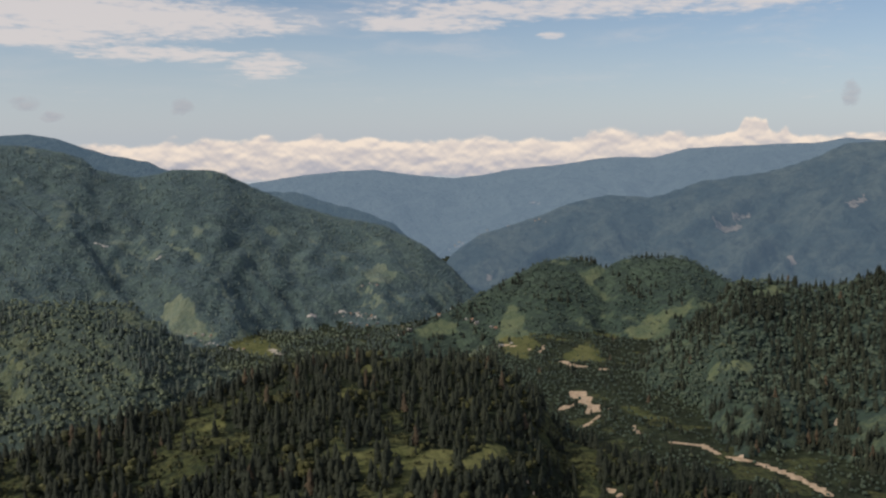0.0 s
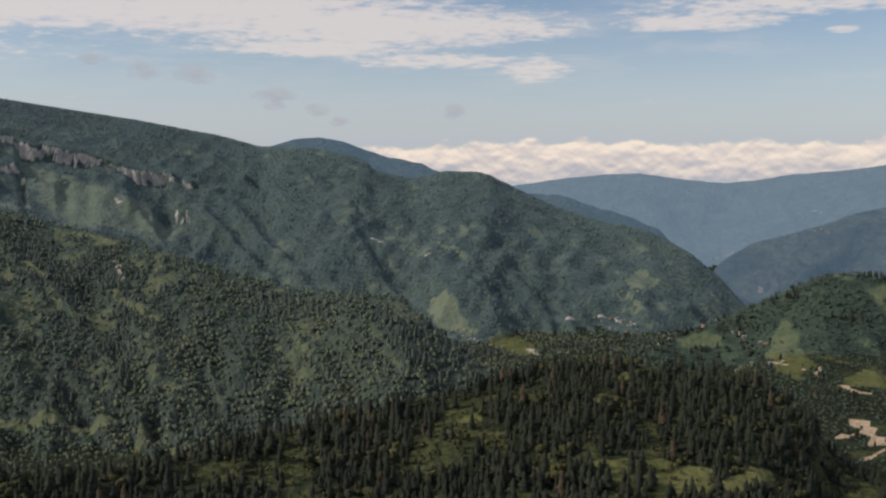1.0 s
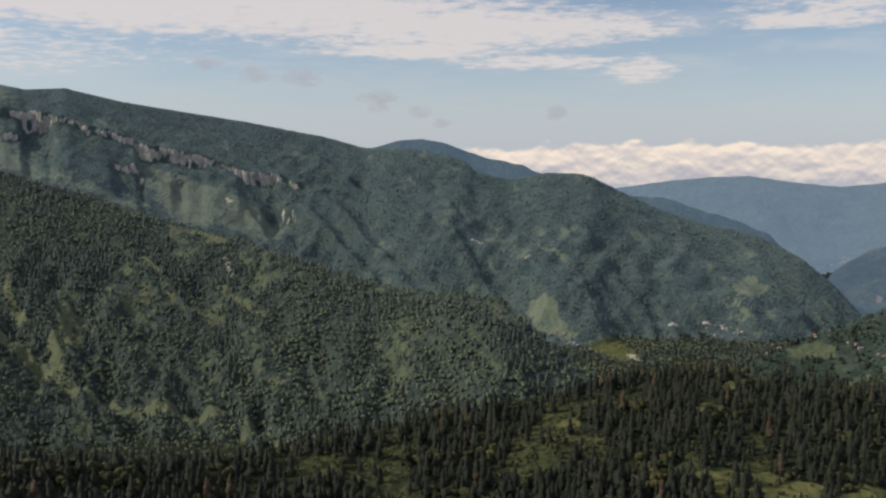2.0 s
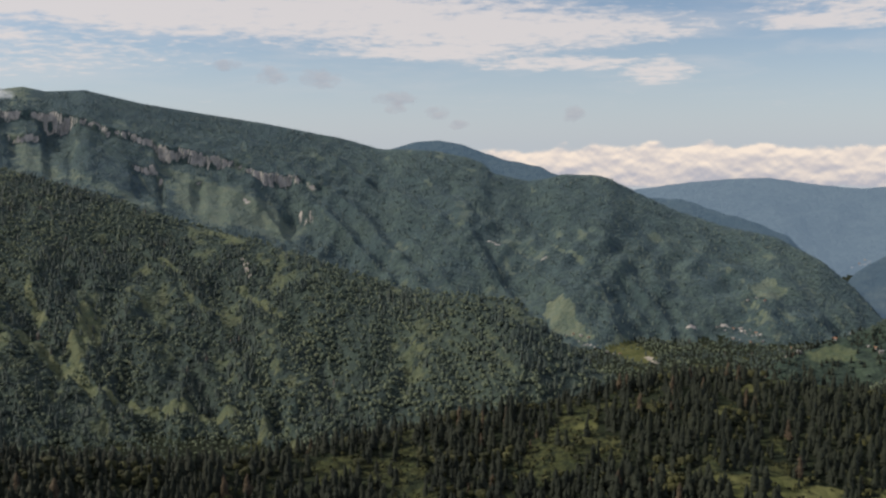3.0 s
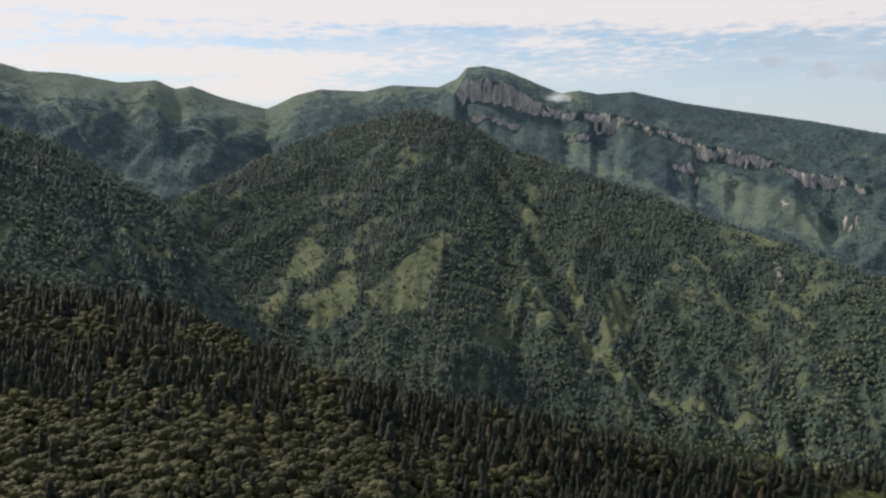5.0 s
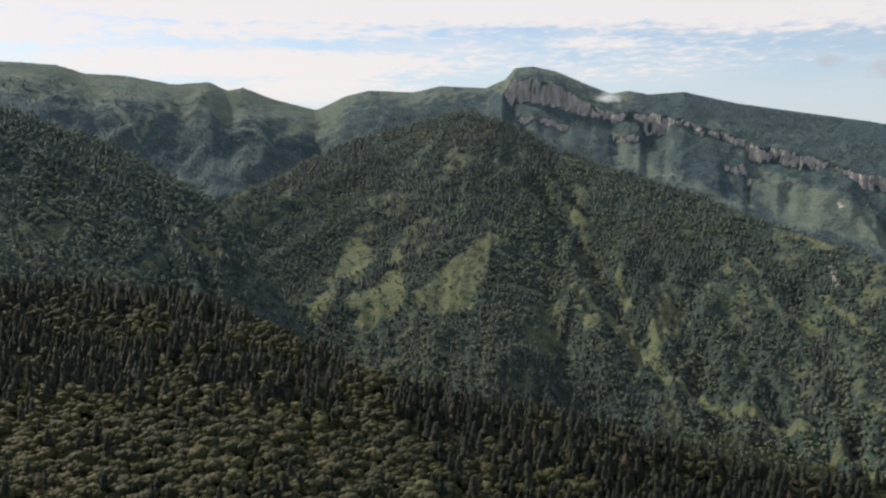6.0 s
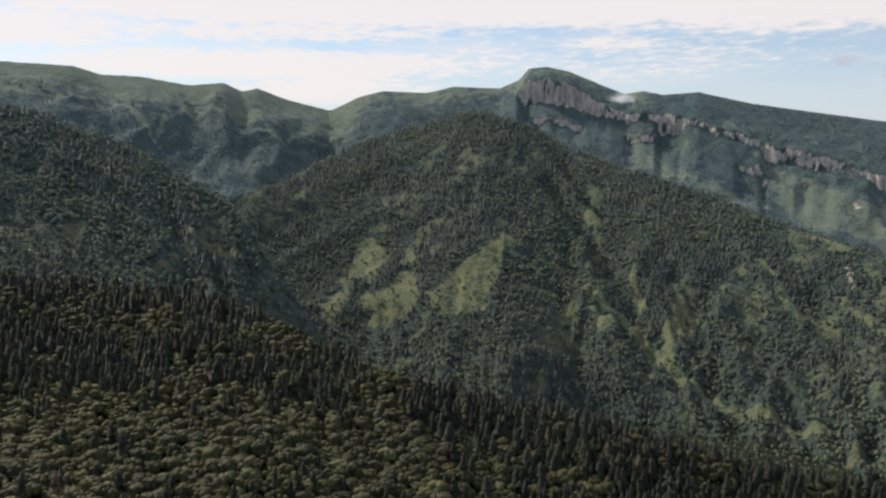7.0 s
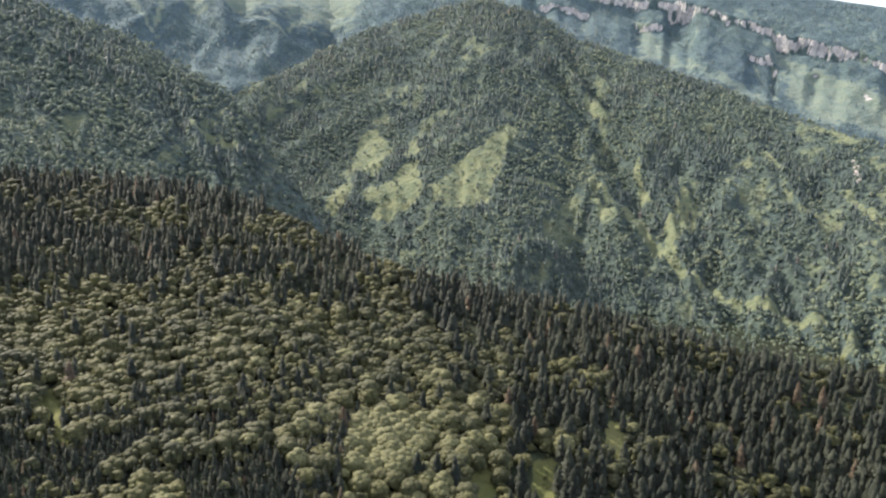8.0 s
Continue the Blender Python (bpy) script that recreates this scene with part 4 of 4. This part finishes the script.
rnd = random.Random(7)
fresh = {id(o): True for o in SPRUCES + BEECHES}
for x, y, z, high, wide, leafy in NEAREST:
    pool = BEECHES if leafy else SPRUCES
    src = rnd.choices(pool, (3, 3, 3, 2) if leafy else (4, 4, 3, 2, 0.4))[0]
    if leafy and 66 < bearing(x, y) < 71.5 and 442 < math.hypot(x, y) < 502:  # a tall grove in the pale leaf colour, painting a patch of sunlight
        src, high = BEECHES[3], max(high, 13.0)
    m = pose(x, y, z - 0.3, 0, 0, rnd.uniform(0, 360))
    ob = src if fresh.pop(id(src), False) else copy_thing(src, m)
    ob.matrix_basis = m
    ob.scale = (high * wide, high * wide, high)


# ---------------------------------------------------------------- clouds along the horizon
def heap(n, vec, scale):
    """Rounded heads of cloud at two sizes."""
    out = None
    for k, share in ((0.9, 0.65), (0.4, 0.35)):
        v = n.add("ShaderNodeTexVoronoi", Scale=1 / (scale * k), Smoothness=0.6)
        v.feature = "SMOOTH_F1"
        n.link(vec, v.inputs["Vector"])
        part_ = n.math("MULTIPLY", n.math("SUBTRACT", 1.0, v.outputs["Distance"]), share)
        out = part_ if out is None else n.math("ADD", out, part_)
    return out


def cloud_material(name, scale, edge, bright, shade, thick):
    """Billows: dense inside, torn at the rim, brighter where they swell towards the light."""
    m, n = material(name)
    p = position(n)
    squash = n.add("ShaderNodeMapping")
    squash.inputs["Scale"].default_value = (1, 1, 1.7)
    n.link(p, squash.inputs["Vector"])
    soft = n.noise(squash.outputs[0], 1 / scale, 5, 0.55)
    lump = n.math("ADD", n.math("MULTIPLY", soft, 0.6), n.math("MULTIPLY", heap(n, squash.outputs[0], scale), 0.4))
    shift = n.add("ShaderNodeMapping")
    shift.inputs["Scale"].default_value = (1, 1, 1.7)
    shift.inputs["Location"].default_value = (0, 0, scale * 0.16)
    n.link(p, shift.inputs["Vector"])
    above = n.math("ADD", n.math("MULTIPLY", n.noise(shift.outputs[0], 1 / scale, 5, 0.55), 0.6), n.math("MULTIPLY", heap(n, shift.outputs[0], scale), 0.4))
    body = n.add("ShaderNodeEmission")
    # Light and shade of the billows are put into the emission colour
    lit = n.math("ADD", n.ramp(n.math("SUBTRACT", lump, above), -0.13, 0.15), n.math("MULTIPLY", n.math("SUBTRACT", n.attr("rise"), 0.5), 0.7), clamp=True)
    n.link(n.mix(lit, shade, bright), body.inputs["Color"])
    cover = n.math("ADD", lump, n.math("MULTIPLY", n.math("SUBTRACT", n.attr("dense"), 0.5), 0.75))
    clear = n.add("ShaderNodeBsdfTransparent")
    mixer = n.add("ShaderNodeMixShader")
    n.link(n.math("MULTIPLY", n.ramp(cover, 0.5 - edge, 0.5 + edge), thick), mixer.inputs[0])
    n.link(clear.outputs[0], mixer.inputs[1])
    n.link(body.outputs[0], mixer.inputs[2])
    o = n.add("ShaderNodeOutputMaterial")
    n.link(mixer.outputs[0], o.inputs["Surface"])
    return m


M_BANK = cloud_material("cumulus_bank", 210.0, 0.07, (0.95, 0.79, 0.64), (0.47, 0.45, 0.48), 0.97)
M_WISP = cloud_material("grey_wisp", 70.0, 0.20, (0.47, 0.45, 0.46), (0.37, 0.37, 0.41), 0.55)


def cloud_belt(name, label, mat, az0, az1, low, high, distance, profile, torn=False):
    """A belt of cloud at the edge of the land; profile gives how far it fills from its foot to its top along the way."""
    cols, rows = int((az1 - az0) * 6) + 2, 16
    az = np.linspace(az0, az1, cols)[:, None] + np.zeros((1, rows))
    u = np.linspace(0, 1, rows)[None, :] + np.zeros((cols, 1))
    bulge = distance - 25 * np.sin(np.pi * u) - 20 * fbm(az * 1.3, u * 2, 7, 2)
    x, y = spot(az, bulge)
    z = EYE + bulge * np.tan(np.radians(low + (high - low) * u))
    top = profile(az, (az - az0) / (az1 - az0))
    dense = 0.5 + np.clip((top - u) * 2.2, -0.9, 0.35)
    foot = np.clip(u / 0.35, 0, 1)
    dense = dense - 0.55 * (1 - foot) ** 2
    if torn:
        dense = 0.70 - 1.05 * (((az - az0) / (az1 - az0) - 0.5) ** 2 + (u - 0.5) ** 2) * 4
    ix = np.arange(cols * rows).reshape(cols, rows)
    f = np.stack([ix[:-1, :-1], ix[1:, :-1], ix[1:, 1:], ix[:-1, 1:]], -1).reshape(-1, 4)
    me = mesh_from(name, np.stack([x, y, z], -1).reshape(-1, 3), f, mat,
                   [("dense", dense.ravel()), ("rise", np.clip(u / np.maximum(top, 0.1), 0, 1).ravel())])
    ob = tagged(new(name, me), label, "clouds", kind="structure")
    ob.visible_shadow = False
    return ob


cloud_belt("cloud_bank", "long bank of white cumulus over the far valley", M_BANK, -36, 27, -2.9, 1.0, 4880,
           lambda a, u: 0.67 + 0.16 * (fbm(a / 2.2, a * 0, 12, 4) - 0.5) - 0.16 * step(a, 15, 26) + 0.12 * step(a, -6, -12) - 0.12 * step(a, -17, -24))
cloud_belt("cumulus", "small heaped white cloud above the far range", M_BANK, -24, -15.5, -0.9, 2.3, 4860,
           lambda a, u: 0.05 + (0.40 * np.exp(-((a + 19.4) / 1.5) ** 2) + 0.30 * np.exp(-((a + 21.5) / 2.2) ** 2)) * (0.7 + 0.6 * fbm(a * 1.7, a * 0, 31, 2)))
for az, el, w_, h_ in ((36.6, 4.3, 1.7, 1.0), (33.6, 4.2, 2.2, 1.1), (28.6, 2.9, 2.6, 0.8), (25.9, 2.0, 1.5, 0.8), (16.9, 1.9, 1.4, 0.9), (39.6, 4.9, 1.6, 0.6), (28.6, 2.3, 1.4, 0.7), (24.4, 1.2, 1.2, 0.5), (-25.3, 2.6, 0.9, 1.3)):
    cloud_belt("cloud_wisp", "thin grey shred of drifting cloud", M_WISP, az - w_, az + w_, el - h_, el + h_, 4840,
               lambda a, u: 0.8 + 0 * a, True)


M_MIST = cloud_material("ridge_mist", 45.0, 0.2, (0.72, 0.71, 0.69), (0.58, 0.59, 0.60), 0.6)
for az, el, w_, h_ in ((52.7, 2.9, 1.5, 0.6),):
    cloud_belt("mist_patch", "small white patch of mist clinging to the ridge", M_MIST, az - w_, az + w_, el - h_, el + h_, 3290, lambda a, u: 0.8 + 0 * a, True)


# ---------------------------------------------------------------- villages
M_WALL = plain("whitewash", (0.24, 0.22, 0.20), (0.36, 0.34, 0.31), 0.8)
M_ROOF = plain("rusty_sheet_roof", (0.24, 0.12, 0.08), (0.36, 0.20, 0.13), 0.6)
M_ROOF2 = plain("grey_sheet_roof", (0.22, 0.22, 0.23), (0.32, 0.32, 0.32), 0.6, 0.5)
M_GLASS = plain("dark_window", (0.02, 0.025, 0.03), (0.05, 0.055, 0.06), 0.8, 0.2)


def box(bm, x0, x1, y0, y1, z0, z1):
    v = [bm.verts.new(p) for p in ((x0, y0, z0), (x1, y0, z0), (x1, y1, z0), (x0, y1, z0), (x0, y0, z1), (x1, y0, z1), (x1, y1, z1), (x0, y1, z1))]
    for q in ((3, 2, 1, 0), (4, 5, 6, 7), (0, 1, 5, 4), (1, 2, 6, 5), (2, 3, 7, 6), (3, 0, 4, 7)):
        bm.faces.new([v[i] for i in q])


def from_bm(name, bm, mat):
    me = bpy.data.meshes.new(name)
    bm.to_mesh(me)
    bm.free()
    me.materials.append(mat)
    return me


def house(roof_mat, label, w_, d_, h_):
    """A small farmhouse: walls on a plinth, a gabled roof with eaves, windows."""
    root = new("house")
    bm = bmesh.new()
    box(bm, -w_ / 2, w_ / 2, -d_ / 2, d_ / 2, -2.5, h_)
    part("wall", from_bm("wall", bm, M_WALL), root)
    bm = bmesh.new()
    e, t = 0.6, 0.25
    prof = [(-d_ / 2 - e, h_ - 0.3), (0, h_ + d_ * 0.32), (d_ / 2 + e, h_ - 0.3), (d_ / 2 + e, h_ - 0.3 + t), (0, h_ + d_ * 0.32 + t), (-d_ / 2 - e, h_ - 0.3 + t)]
    ends = [[bm.verts.new((sx * (w_ / 2 + e), y, z)) for y, z in prof] for sx in (-1, 1)]
    for i in range(6):
        bm.faces.new((ends[0][i], ends[0][(i + 1) % 6], ends[1][(i + 1) % 6], ends[1][i]))
    for g in ends:
        bm.faces.new((g[0], g[1], g[4], g[5]))
        bm.faces.new((g[1], g[2], g[3], g[4]))
    bmesh.ops.recalc_face_normals(bm, faces=bm.faces)
    part("roof", from_bm("roof", bm, roof_mat), root)
    for sy in (-1, 1):
        for k in (-1, 0, 1):
            bm = bmesh.new()
            box(bm, k * w_ * 0.3 - 0.55, k * w_ * 0.3 + 0.55, sy * d_ / 2 - 0.06, sy * d_ / 2 + 0.06, h_ * 0.45, h_ * 0.45 + 1.3)
            part("window", from_bm("window", bm, M_GLASS), root)
    return tagged(root, label, "house", "village houses")


HOUSES = [house(M_ROOF, "whitewashed village house with a rusty red roof", 11, 8, 5.5), house(M_ROOF2, "pale village house with a grey sheet-metal roof", 13, 9, 6.5),
          house(M_ROOF2, "small white farm shed on a green slope", 8, 6, 4)]
SITES = [(16.6, 2144), (16.1, 2136), (17.1, 2136), (15.6, 2124), (14.3, 2056), (13.9, 2040), (13.5, 2044), (5.5, 2440), (5.0, 2444), (4.5, 2420), (7.3, 2324), (6.8, 2312), (6.3, 2332), (5.8, 2340), (5.3, 2332), (4.9, 2312), (6.3, 2268), (5.9, 2264), (5.2, 2252), (4.5, 2268), (3.3, 2192), (2.8, 2240), (2.3, 1524), (3.0, 1508), (0.3, 1576), (-0.6, 2444), (-1.6, 1564), (-2.0, 1560), (-2.3, 1548), (-3.3, 1528), (-3.6, 1520), (-4.0, 1388), (-4.7, 1404), (-0.8, 3832), (-1.1, 3860), (-1.4, 3820), (-2.5, 3892), (-3.0, 3940), (-4.4, 3236), (-6.2, 3268), (-6.5, 3276), (-6.9, 3260)]
fresh = {id(o): True for o in HOUSES}
for k, (az, r) in enumerate(SITES):
    x, y = spot(az, r)
    z = float(relief(np.array([x]), np.array([y]))[0][0])
    src = HOUSES[k % 3]
    m = pose(x, y, z + 0.3, 0, 0, az + rnd.uniform(-50, 50))
    ob = src if fresh.pop(id(src), False) else copy_thing(src, m)
    ob.matrix_basis = m
    ob.scale = (0.55, 0.55, 0.5)
